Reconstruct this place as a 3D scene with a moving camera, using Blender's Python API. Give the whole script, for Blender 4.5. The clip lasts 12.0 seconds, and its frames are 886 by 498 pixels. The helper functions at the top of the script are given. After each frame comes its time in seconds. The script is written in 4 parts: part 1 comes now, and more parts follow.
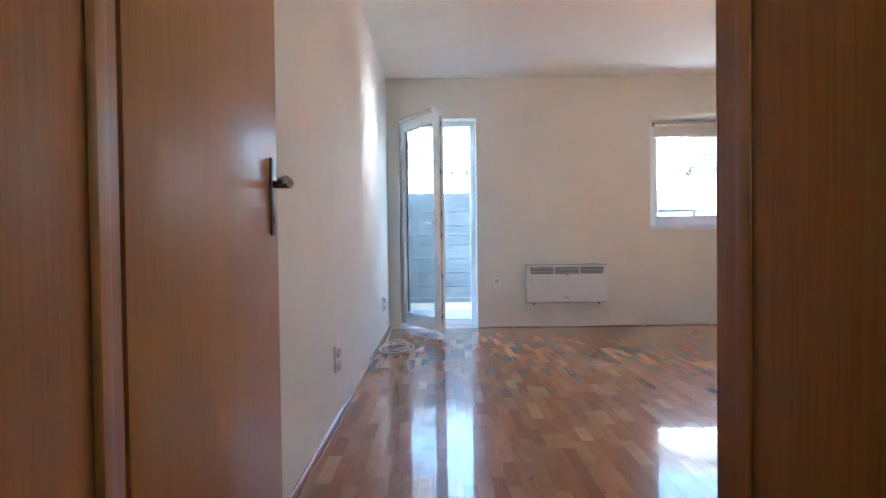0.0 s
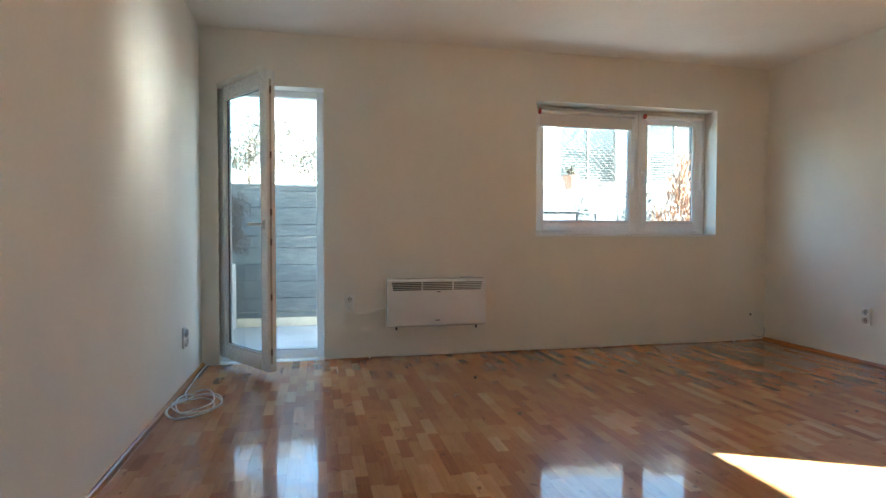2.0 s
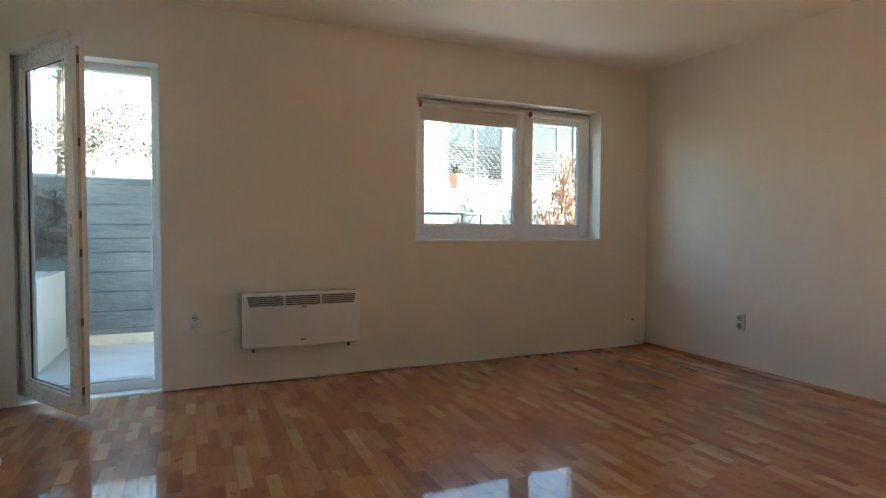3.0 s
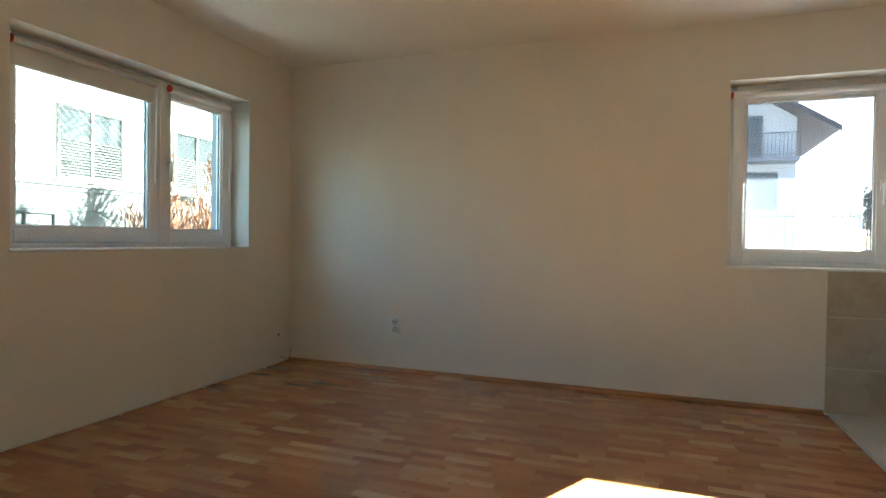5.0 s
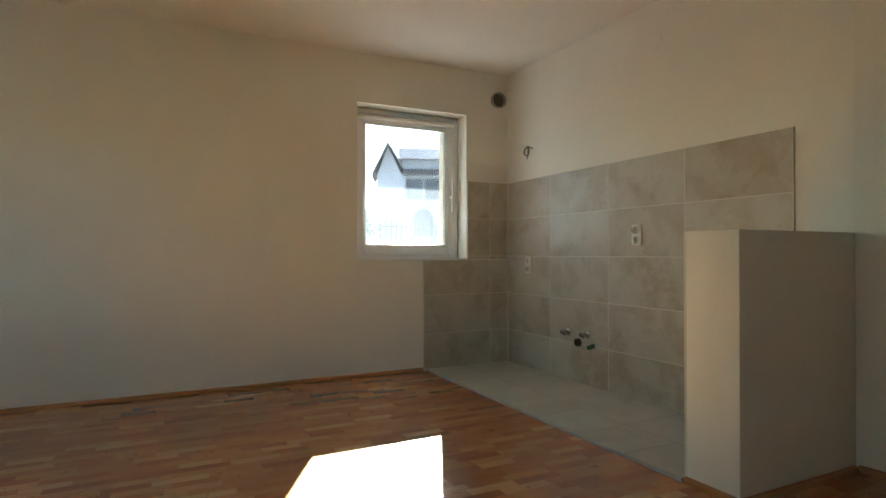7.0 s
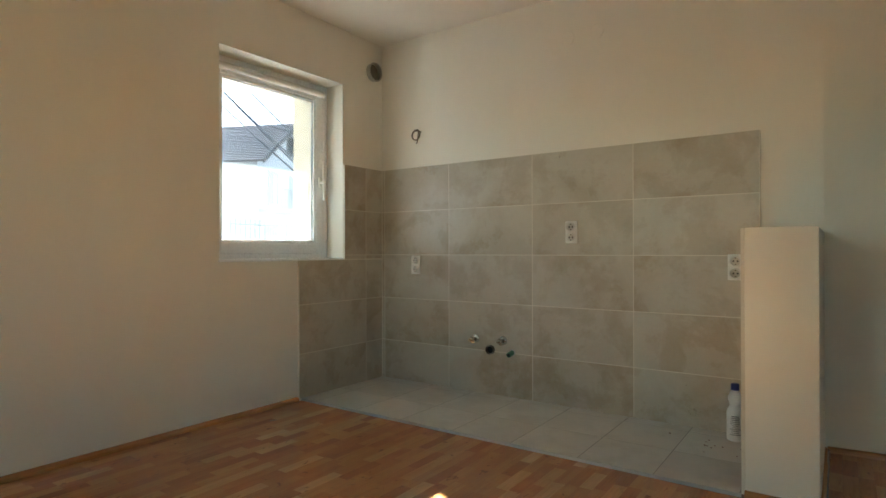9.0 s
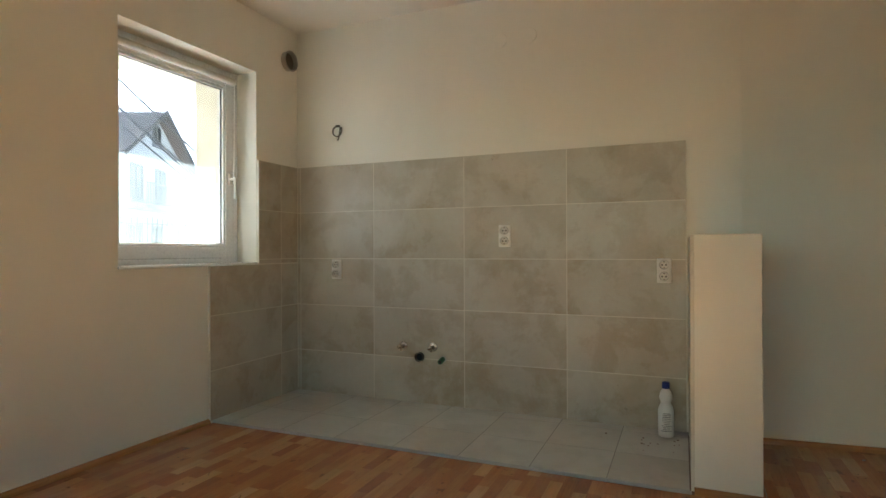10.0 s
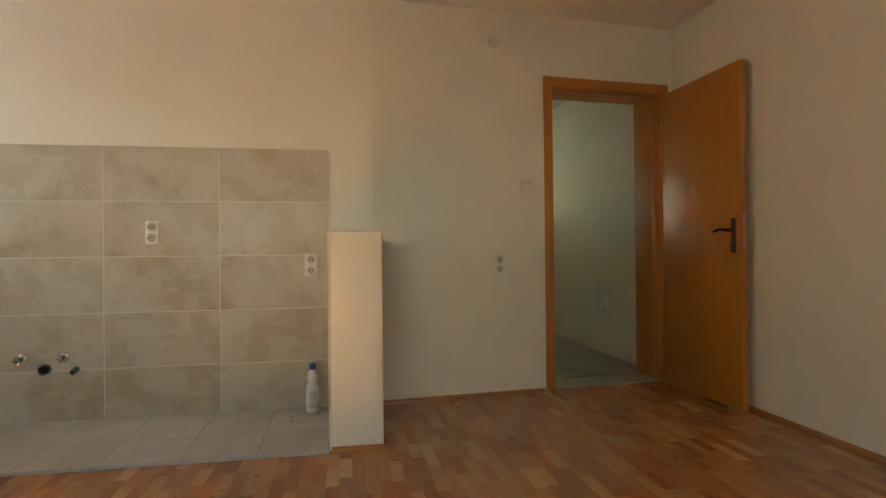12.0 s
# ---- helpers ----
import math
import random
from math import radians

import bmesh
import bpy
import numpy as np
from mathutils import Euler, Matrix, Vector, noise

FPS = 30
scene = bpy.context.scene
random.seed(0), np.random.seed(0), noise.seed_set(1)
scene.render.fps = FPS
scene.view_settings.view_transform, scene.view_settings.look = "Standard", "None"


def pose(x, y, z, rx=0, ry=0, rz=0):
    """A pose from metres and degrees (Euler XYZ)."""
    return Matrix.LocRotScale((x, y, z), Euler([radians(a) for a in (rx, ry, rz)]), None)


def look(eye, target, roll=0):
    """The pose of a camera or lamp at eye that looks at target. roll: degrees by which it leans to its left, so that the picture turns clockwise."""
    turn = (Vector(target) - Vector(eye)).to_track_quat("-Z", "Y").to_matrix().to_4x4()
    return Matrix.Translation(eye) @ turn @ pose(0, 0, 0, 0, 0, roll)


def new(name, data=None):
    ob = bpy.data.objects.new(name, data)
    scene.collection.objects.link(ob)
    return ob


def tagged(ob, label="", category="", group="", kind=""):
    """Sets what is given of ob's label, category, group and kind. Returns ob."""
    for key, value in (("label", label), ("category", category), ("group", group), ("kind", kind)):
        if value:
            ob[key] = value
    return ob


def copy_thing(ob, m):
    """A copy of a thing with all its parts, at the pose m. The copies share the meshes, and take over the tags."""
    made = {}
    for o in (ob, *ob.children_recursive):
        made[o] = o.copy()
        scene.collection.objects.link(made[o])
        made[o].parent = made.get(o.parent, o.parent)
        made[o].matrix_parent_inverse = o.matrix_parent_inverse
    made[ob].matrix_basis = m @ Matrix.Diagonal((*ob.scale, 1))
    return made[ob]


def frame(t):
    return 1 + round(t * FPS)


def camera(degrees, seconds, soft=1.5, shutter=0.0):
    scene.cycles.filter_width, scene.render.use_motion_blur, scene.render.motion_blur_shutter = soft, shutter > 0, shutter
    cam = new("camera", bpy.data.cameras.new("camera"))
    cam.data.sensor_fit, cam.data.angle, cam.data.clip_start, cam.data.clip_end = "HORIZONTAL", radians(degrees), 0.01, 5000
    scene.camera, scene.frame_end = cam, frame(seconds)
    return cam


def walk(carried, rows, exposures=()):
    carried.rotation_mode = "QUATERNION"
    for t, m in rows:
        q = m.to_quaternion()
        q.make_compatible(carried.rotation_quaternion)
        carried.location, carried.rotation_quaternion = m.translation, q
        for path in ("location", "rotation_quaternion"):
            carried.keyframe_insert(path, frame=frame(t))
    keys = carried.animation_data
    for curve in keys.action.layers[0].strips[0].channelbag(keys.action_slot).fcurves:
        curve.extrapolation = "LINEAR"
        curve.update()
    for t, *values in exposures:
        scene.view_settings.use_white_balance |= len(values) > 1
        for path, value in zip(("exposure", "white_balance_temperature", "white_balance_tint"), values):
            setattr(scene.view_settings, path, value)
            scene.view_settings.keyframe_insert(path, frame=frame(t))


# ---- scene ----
cam = camera(76.0, 12.0)
PATH = [
    (0, (0.096, -0.024, 0.891), (0.103, 1.976, 0.855), -0.7),
    (0.5, (0.107, 0.294, 0.871), (0.118, 2.293, 0.83), -0.4),
    (1, (0.14, 0.58, 0.843), (0.222, 2.578, 0.8), -0.3),
    (1.5, (0.198, 0.911, 0.905), (0.506, 2.887, 0.866), -0.1),
    (2, (0.392, 1.174, 0.988), (0.83, 3.124, 0.929), 0.1),
    (2.5, (0.551, 1.395, 1.031), (1.128, 3.308, 0.958), 0.1),
    (3, (0.657, 1.61, 1.06), (1.457, 3.442, 0.986), 0.3),
    (3.2, (0.706, 1.688, 1.053), (1.61, 3.471, 0.986), 0.3),
    (5, (0.348, 2.729, 1.044), (2.226, 3.419, 1.012), 0.8),
    (5.5, (0.168, 2.95, 1.022), (2.157, 3.157, 1.012), 0.9),
    (6, (0.101, 3.277, 0.996), (2.069, 2.92, 1.006), 0.7),
    (6.5, (0.078, 3.507, 0.962), (1.958, 2.826, 0.978), 0.4),
    (7, (0.29, 3.619, 0.94), (2.077, 2.721, 0.956), 0.0),
    (8.8, (1.515, 4.105, 0.936), (2.742, 2.526, 0.943), -0.1),
    (9, (1.626, 4.124, 0.942), (2.774, 2.486, 0.951), -0.1),
    (9.5, (1.87, 4.111, 0.948), (2.84, 2.363, 0.96), -0.0),
    (10, (1.97, 4.148, 0.973), (2.748, 2.306, 0.977), -0.2),
    (10.5, (1.988, 4.214, 0.955), (2.559, 2.297, 0.97), -0.1),
    (11, (1.99, 4.278, 0.934), (2.265, 2.297, 0.951), -0.3),
    (11.5, (1.949, 4.327, 0.946), (1.914, 2.327, 0.945), -0.3),
    (12, (1.861, 4.373, 0.935), (1.52, 2.402, 0.941), -0.6),
]
EXPOSURES = [(0.0, 6.1, 5050, 0), (1.0, 5.68, 5150, -5), (1.5, 5.58, 5500, -7), (3.0, 4.98, 6200, -7), (5.0, 4.95, 6150, -15), (5.5, 4.74, 6200, -17), (6.5, 4.68, 6450, -18), (9.5, 4.92, 6600, -19), (10.5, 4.84, 6750, -16), (11.0, 4.82, 6900, -14), (12.0, 5.26, 7600, -9)]
walk(cam, [(t, look(eye, target, roll)) for t, eye, target, roll in PATH], EXPOSURES)

# ---- light ----
SUN_DIR = Vector((-1.53, 0.755, -0.918)).normalized()
world = bpy.data.worlds.new("sky")
scene.world = world
world.use_nodes = True
wn = world.node_tree.nodes
sky = wn.new("ShaderNodeTexSky")
sky.sky_type = "NISHITA"
sky.sun_disc = False
sky.sun_elevation = math.asin(-SUN_DIR.z)
sky.sun_rotation = math.atan2(-SUN_DIR.x, -SUN_DIR.y)
world.node_tree.links.new(sky.outputs[0], wn["Background"].inputs[0])
wn["Background"].inputs[1].default_value = 0.056
scene.cycles.blur_glossy = 0.1
scene.cycles.caustics_reflective = True
scene.cycles.sample_clamp_indirect = 60.0
sun_data = bpy.data.lights.new("sun", "SUN")
sun_data.energy, sun_data.angle, sun_data.color = 5.0, radians(0.53), (1.0, 0.985, 0.975)
sun = new("sun", sun_data)
sun.matrix_world = look((20, -10, 14), Vector((20, -10, 14)) + SUN_DIR)


# ---- materials ----
def material(name):
    m = bpy.data.materials.new(name)
    m.use_nodes = True
    return m, m.node_tree.nodes, m.node_tree.links, m.node_tree.nodes["Principled BSDF"]


def coords(nodes, links, scale=(1, 1, 1), kind="Object"):
    c = nodes.new("ShaderNodeTexCoord")
    mp = nodes.new("ShaderNodeMapping")
    mp.inputs["Scale"].default_value = scale
    links.new(c.outputs[kind], mp.inputs[0])
    return mp.outputs[0]


def noise_tex(nodes, links, vec, scale, detail=4, rough=0.55, distortion=0.0):
    n = nodes.new("ShaderNodeTexNoise")
    n.inputs["Scale"].default_value, n.inputs["Detail"].default_value = scale, detail
    n.inputs["Roughness"].default_value, n.inputs["Distortion"].default_value = rough, distortion
    links.new(vec, n.inputs["Vector"])
    return n.outputs["Fac"]


def ramp(nodes, links, fac, stops):
    r = nodes.new("ShaderNodeValToRGB")
    while len(r.color_ramp.elements) < len(stops):
        r.color_ramp.elements.new(0.5)
    for e, (p, c) in zip(r.color_ramp.elements, stops):
        e.position, e.color = p, (*c, 1)
    links.new(fac, r.inputs[0])
    return r.outputs[0]


def mix(nodes, links, fac, a, b, blend="MIX"):
    m = nodes.new("ShaderNodeMix")
    m.data_type, m.blend_type = "RGBA", blend
    for s, v in ((0, fac), (6, a), (7, b)):
        if isinstance(v, (int, float)):
            m.inputs[s].default_value = v
        elif isinstance(v, tuple):
            m.inputs[s].default_value = (*v, 1)
        else:
            links.new(v, m.inputs[s])
    return m.outputs[2]


def bump(nodes, links, bsdf, height, strength, distance=0.002):
    b = nodes.new("ShaderNodeBump")
    b.inputs["Strength"].default_value, b.inputs["Distance"].default_value = strength, distance
    links.new(height, b.inputs["Height"])
    links.new(b.outputs[0], bsdf.inputs["Normal"])


def plain(name, color, rough=0.5, metal=0.0, vary=0.06, scale=6.0, bumps=0.0, bump_scale=120.0, coat=0.0):
    """A surface with colour changes at two scales and a fine relief."""
    m, n, l, b = material(name)
    v = coords(n, l)
    big = noise_tex(n, l, v, scale, 3)
    fine = noise_tex(n, l, v, scale * 14, 4)
    lo = tuple(c * (1 - vary) for c in color)
    hi = tuple(min(1, c * (1 + vary)) for c in color)
    col = ramp(n, l, big, [(0.3, lo), (0.7, hi)])
    col = mix(n, l, 0.25, col, ramp(n, l, fine, [(0.3, lo), (0.7, hi)]))
    l.new(col, b.inputs["Base Color"])
    b.inputs["Metallic"].default_value = metal
    b.inputs["Coat Weight"].default_value = coat
    r = n.new("ShaderNodeMapRange")
    r.inputs["To Min"].default_value, r.inputs["To Max"].default_value = max(0.02, rough - 0.06), min(1, rough + 0.06)
    l.new(fine, r.inputs[0])
    l.new(r.outputs[0], b.inputs["Roughness"])
    if bumps:
        bump(n, l, b, noise_tex(n, l, v, bump_scale, 5), bumps)
    return m


def wall_paint(name, color):
    m, n, l, b = material(name)
    v = coords(n, l)
    big = noise_tex(n, l, v, 0.9, 4)
    roller = noise_tex(n, l, v, 260, 3)
    smear = noise_tex(n, l, coords(n, l, (1.0, 1.0, 0.35)), 5, 5)
    lo, hi = tuple(c * 0.95 for c in color), tuple(min(1, c * 1.03) for c in color)
    col = mix(n, l, 0.4, ramp(n, l, big, [(0.35, lo), (0.65, hi)]), ramp(n, l, smear, [(0.3, lo), (0.75, hi)]))
    l.new(col, b.inputs["Base Color"])
    b.inputs["Roughness"].default_value = 0.72
    h = n.new("ShaderNodeMath")
    h.operation = "MULTIPLY_ADD"
    h.inputs[1].default_value = 0.35
    l.new(roller, h.inputs[0])
    l.new(smear, h.inputs[2])
    bump(n, l, b, h.outputs[0], 0.12, 0.003)
    return m


def veneer(name, dark, light, rough=0.32, axis=2, coat=0.25):
    """Straight-grained wood whose grain runs along the given axis."""
    m, n, l, b = material(name)
    s = [26, 26, 26]
    s[axis] = 0.55
    v = coords(n, l, tuple(s))
    bands = noise_tex(n, l, v, 1.0, 5, 0.6, 0.6)
    s2 = [160, 160, 160]
    s2[axis] = 5
    pores = noise_tex(n, l, coords(n, l, tuple(s2)), 1.0, 3)
    col = ramp(n, l, bands, [(0.25, dark), (0.5, tuple((a + c) / 2 for a, c in zip(dark, light))), (0.8, light)])
    col = mix(n, l, 0.3, col, ramp(n, l, pores, [(0.35, tuple(c * 0.7 for c in dark)), (0.6, light)]))
    l.new(col, b.inputs["Base Color"])
    b.inputs["Roughness"].default_value = rough
    b.inputs["Coat Weight"].default_value, b.inputs["Coat Roughness"].default_value = coat, 0.2
    bump(n, l, b, pores, 0.06, 0.001)
    return m


def parquet(name, island):
    """Varnished oak strips, each strip of its own shade."""
    m, n, l, b = material(name)
    if island:
        rnd = n.new("ShaderNodeNewGeometry").outputs["Random Per Island"]
    else:
        rnd = n.new("ShaderNodeObjectInfo").outputs["Random"]
    geo = n.new("ShaderNodeNewGeometry")
    shift = n.new("ShaderNodeVectorMath")
    shift.operation = "MULTIPLY_ADD"
    comb = n.new("ShaderNodeCombineXYZ")
    for i in range(3):
        l.new(rnd, comb.inputs[i])
    shift.inputs[1].default_value = (37, 61, 13)
    l.new(comb.outputs[0], shift.inputs[0])
    l.new(geo.outputs["Position"], shift.inputs[2])
    mp = n.new("ShaderNodeMapping")
    mp.inputs["Scale"].default_value = (55, 3.2, 55)
    l.new(shift.outputs[0], mp.inputs[0])
    grain = noise_tex(n, l, mp.outputs[0], 1.0, 6, 0.6, 1.2)
    mk = n.new("ShaderNodeMapping")
    mk.inputs["Scale"].default_value = (1.0, 0.55, 1.0)
    l.new(shift.outputs[0], mk.inputs[0])
    knots = noise_tex(n, l, mk.outputs[0], 26, 2, 0.5, 0.8)
    tone = ramp(n, l, rnd, [(0.0, (0.305, 0.120, 0.045)), (0.15, (0.36, 0.149, 0.057)), (0.4, (0.41, 0.180, 0.070)), (0.65, (0.455, 0.209, 0.084)),
                            (0.85, (0.495, 0.240, 0.099)), (0.93, (0.545, 0.295, 0.130)), (1.0, (0.615, 0.37, 0.180))])
    col = mix(n, l, 0.6, tone, ramp(n, l, grain, [(0.26, (0.66, 0.60, 0.56)), (0.5, (0.98, 0.98, 0.98)), (0.8, (1.15, 1.15, 1.15))]), "MULTIPLY")
    flame = noise_tex(n, l, mk.outputs[0], 9, 3, 0.55, 1.4)
    col = mix(n, l, 0.45, col, ramp(n, l, flame, [(0.3, (0.82, 0.77, 0.74)), (0.62, (1.06, 1.06, 1.06))]), "MULTIPLY")
    col = mix(n, l, ramp(n, l, knots, [(0.665, (0, 0, 0)), (0.73, (0.7, 0.7, 0.7))]), col, (0.15, 0.058, 0.024))
    l.new(col, b.inputs["Base Color"])
    wear = noise_tex(n, l, geo.outputs["Position"], 9, 5)
    rr = n.new("ShaderNodeMapRange")
    rr.inputs["To Min"].default_value, rr.inputs["To Max"].default_value = 0.20, 0.30
    l.new(wear, rr.inputs[0])
    l.new(rr.outputs[0], b.inputs["Roughness"])
    b.inputs["Specular IOR Level"].default_value = 0.12
    b.inputs["Coat Weight"].default_value, b.inputs["Coat Roughness"].default_value = 0.7, 0.035
    wave = noise_tex(n, l, geo.outputs["Position"], 9, 4, 0.55)
    bump(n, l, b, wave, 0.07, 0.004)
    l.new(b.inputs["Normal"].links[0].from_socket, b.inputs["Coat Normal"])
    return m


def stone_tile(name, dark, light, rough=0.33):
    """Grey-beige ceramic with cloudy smears, shifted from tile to tile."""
    m, n, l, b = material(name)
    rnd = n.new("ShaderNodeObjectInfo").outputs["Random"]
    geo = n.new("ShaderNodeNewGeometry")
    comb = n.new("ShaderNodeCombineXYZ")
    for i in range(3):
        l.new(rnd, comb.inputs[i])
    shift = n.new("ShaderNodeVectorMath")
    shift.operation = "MULTIPLY_ADD"
    shift.inputs[1].default_value = (17, 29, 23)
    l.new(comb.outputs[0], shift.inputs[0])
    l.new(geo.outputs["Position"], shift.inputs[2])
    cloud = noise_tex(n, l, shift.outputs[0], 2.0, 7, 0.55, 0.5)
    trowel = noise_tex(n, l, shift.outputs[0], 4.2, 9, 0.66, 0.25)
    fine = noise_tex(n, l, shift.outputs[0], 38, 5, 0.6)
    specks = noise_tex(n, l, shift.outputs[0], 42, 7, 0.8, 0.6)
    mid = tuple((a + c) / 2 for a, c in zip(dark, light))
    col = ramp(n, l, cloud, [(0.36, dark), (0.46, mid), (0.50, tuple(0.3 * a + 0.7 * c for a, c in zip(dark, light))), (0.60, light)])
    col = mix(n, l, 0.42, col, ramp(n, l, trowel, [(0.40, dark), (0.47, mid), (0.505, light), (0.75, light)]))
    col = mix(n, l, 0.5, col, ramp(n, l, rnd, [(0.0, (0.90, 0.87, 0.83)), (0.5, (1.0, 1.0, 1.0)), (1.0, (1.05, 1.07, 1.09))]), "MULTIPLY")
    col = mix(n, l, 0.12, col, ramp(n, l, fine, [(0.3, dark), (0.7, light)]))
    gate = noise_tex(n, l, shift.outputs[0], 3.4, 2)
    pr = n.new("ShaderNodeMath")
    pr.operation = "MULTIPLY"
    l.new(specks, pr.inputs[0])
    l.new(gate, pr.inputs[1])
    col = mix(n, l, ramp(n, l, pr.outputs[0], [(0.42, (0, 0, 0)), (0.46, (0.6, 0.6, 0.6))]), col, tuple(c * 0.42 for c in dark))
    l.new(col, b.inputs["Base Color"])
    rr = n.new("ShaderNodeMapRange")
    rr.inputs["To Min"].default_value, rr.inputs["To Max"].default_value = rough - 0.08, rough + 0.14
    l.new(cloud, rr.inputs[0])
    l.new(rr.outputs[0], b.inputs["Roughness"])
    bump(n, l, b, fine, 0.05, 0.001)
    return m


def board_concrete(name):
    """Board-marked concrete with long horizontal ridges and weather stains."""
    m, n, l, b = material(name)
    v = coords(n, l, (1, 1, 1))
    stain = noise_tex(n, l, coords(n, l, (0.8, 1, 2.2)), 1.6, 6, 0.6, 0.7)
    fine = noise_tex(n, l, coords(n, l, (6, 1, 40)), 1.0, 5)
    pits = noise_tex(n, l, v, 45, 3)
    col = ramp(n, l, stain, [(0.3, (0.065, 0.075, 0.08)), (0.55, (0.115, 0.125, 0.13)), (0.75, (0.175, 0.18, 0.18))])
    col = mix(n, l, 0.35, col, ramp(n, l, fine, [(0.3, (0.055, 0.06, 0.063)), (0.7, (0.17, 0.175, 0.18))]))
    l.new(col, b.inputs["Base Color"])
    b.inputs["Roughness"].default_value = 0.9
    bump(n, l, b, mix(n, l, 0.5, fine, pits), 0.5, 0.01)
    return m


def foliage(name, dark, light):
    m, n, l, b = material(name)
    rnd = n.new("ShaderNodeNewGeometry").outputs["Random Per Island"]
    v = coords(n, l)
    vein = noise_tex(n, l, v, 30, 3)
    col = mix(n, l, 0.3, ramp(n, l, rnd, [(0, dark), (1, light)]), ramp(n, l, vein, [(0.3, dark), (0.7, light)]))
    l.new(col, b.inputs["Base Color"])
    b.inputs["Roughness"].default_value = 0.7
    return m


def glass(name):
    """Clear pane: see-through, with a gloss that grows towards grazing view."""
    m, n, l, b = material(name)
    n.remove(b)
    out = n["Material Output"]
    tr, gl, mx = n.new("ShaderNodeBsdfTransparent"), n.new("ShaderNodeBsdfGlossy"), n.new("ShaderNodeMixShader")
    tr.inputs[0].default_value = (0.86, 0.875, 0.875, 1)
    gl.inputs["Roughness"].default_value = 0.01
    lw = n.new("ShaderNodeLayerWeight")
    pw = n.new("ShaderNodeMath")
    pw.operation = "POWER"
    pw.inputs[1].default_value = 4.0
    l.new(lw.outputs["Facing"], pw.inputs[0])
    mr = n.new("ShaderNodeMapRange")
    mr.inputs["To Min"].default_value, mr.inputs["To Max"].default_value = 0.035, 0.6
    l.new(pw.outputs[0], mr.inputs[0])
    l.new(mr.outputs[0], mx.inputs[0])
    l.new(tr.outputs[0], mx.inputs[1])
    l.new(gl.outputs[0], mx.inputs[2])
    l.new(mx.outputs[0], out.inputs[0])
    return m


def dusty_dim_glass(name):
    """Pane tinted to dim the bright view, with a thin uneven film of dust that catches the sun."""
    m = glass(name)
    n, l = m.node_tree.nodes, m.node_tree.links
    out = n["Material Output"]
    clear = out.inputs[0].links[0].from_socket
    # dark bluish tint holds down the brightness of the view outside
    next(k for k in n if k.bl_idname == "ShaderNodeBsdfTransparent").inputs[0].default_value = (0.44, 0.455, 0.55, 1)
    film, mx = n.new("ShaderNodeBsdfTranslucent"), n.new("ShaderNodeMixShader")
    film.inputs[0].default_value = (0.80, 0.82, 0.95, 1)
    smear = noise_tex(n, l, coords(n, l, (1.0, 1.0, 0.4)), 5, 5, 0.6, 0.6)
    mr = n.new("ShaderNodeMapRange")
    mr.inputs["From Min"].default_value, mr.inputs["From Max"].default_value = 0.3, 0.75
    mr.inputs["To Min"].default_value, mr.inputs["To Max"].default_value = 0.011, 0.024
    l.new(smear, mr.inputs[0])
    l.new(mr.outputs[0], mx.inputs[0])
    l.new(clear, mx.inputs[1])
    l.new(film.outputs[0], mx.inputs[2])
    l.new(mx.outputs[0], out.inputs[0])
    return m


PAINT = wall_paint("white_wall_paint", (0.82, 0.79, 0.715))
HALL_PAINT = wall_paint("cream_hall_paint", (0.76, 0.70, 0.55))
CEIL = wall_paint("white_ceiling_paint", (0.83, 0.80, 0.74))
RENDER = plain("cream_render", (0.68, 0.60, 0.46), 0.9, vary=0.08, scale=2, bumps=0.4)
PVC = plain("white_pvc", (0.87, 0.88, 0.89), 0.28, vary=0.02, scale=5)
PVC_AGED = plain("cream_plastic", (0.70, 0.66, 0.57), 0.4, vary=0.04)
GASKET = plain("black_gasket", (0.02, 0.02, 0.022), 0.6)
GLASS = glass("clear_glass")
DUSTY_DIM = dusty_dim_glass("dusty_dim_glass")
OAK = parquet("parquet_strip", False)
OAK_MANY = parquet("parquet_strips", True)
GAP = plain("dark_wood_gap", (0.14, 0.06, 0.028), 0.6, vary=0.2)
SKIRT = veneer("skirting_wood", (0.24, 0.10, 0.035), (0.38, 0.19, 0.075), 0.22, 1, 0.5)
SKIRT_X = veneer("skirting_wood_across", (0.30, 0.12, 0.036), (0.44, 0.21, 0.075), 0.22, 0, 0.5)
DOOR_WOOD = veneer("door_veneer", (0.43, 0.158, 0.021), (0.51, 0.213, 0.034), 0.44, 2, 0.12)
FRAME_WOOD = veneer("frame_wood", (0.46, 0.170, 0.036), (0.57, 0.245, 0.06), 0.36, 2, 0.12)
LINING_WOOD = veneer("lining_wood", (0.42, 0.150, 0.028), (0.52, 0.215, 0.045), 0.5, 2, 0.04)
TILE = stone_tile("wall_tile_ceramic", (0.365, 0.295, 0.203), (0.545, 0.515, 0.445))
FLOOR_TILE = stone_tile("floor_tile_ceramic", (0.43, 0.415, 0.385), (0.58, 0.565, 0.53), 0.3)
HALL_TILE = stone_tile("hall_tile_ceramic", (0.30, 0.30, 0.28), (0.40, 0.39, 0.37), 0.35)
FLOOR_GROUT = plain("grey_floor_grout", (0.30, 0.29, 0.27), 0.9, vary=0.12, bumps=0.2)
GROUT = plain("pale_grout", (0.70, 0.66, 0.58), 0.85, vary=0.08, bumps=0.2)
WHITE_METAL = plain("white_enamel", (0.80, 0.80, 0.80), 0.24, vary=0.015, coat=0.3)
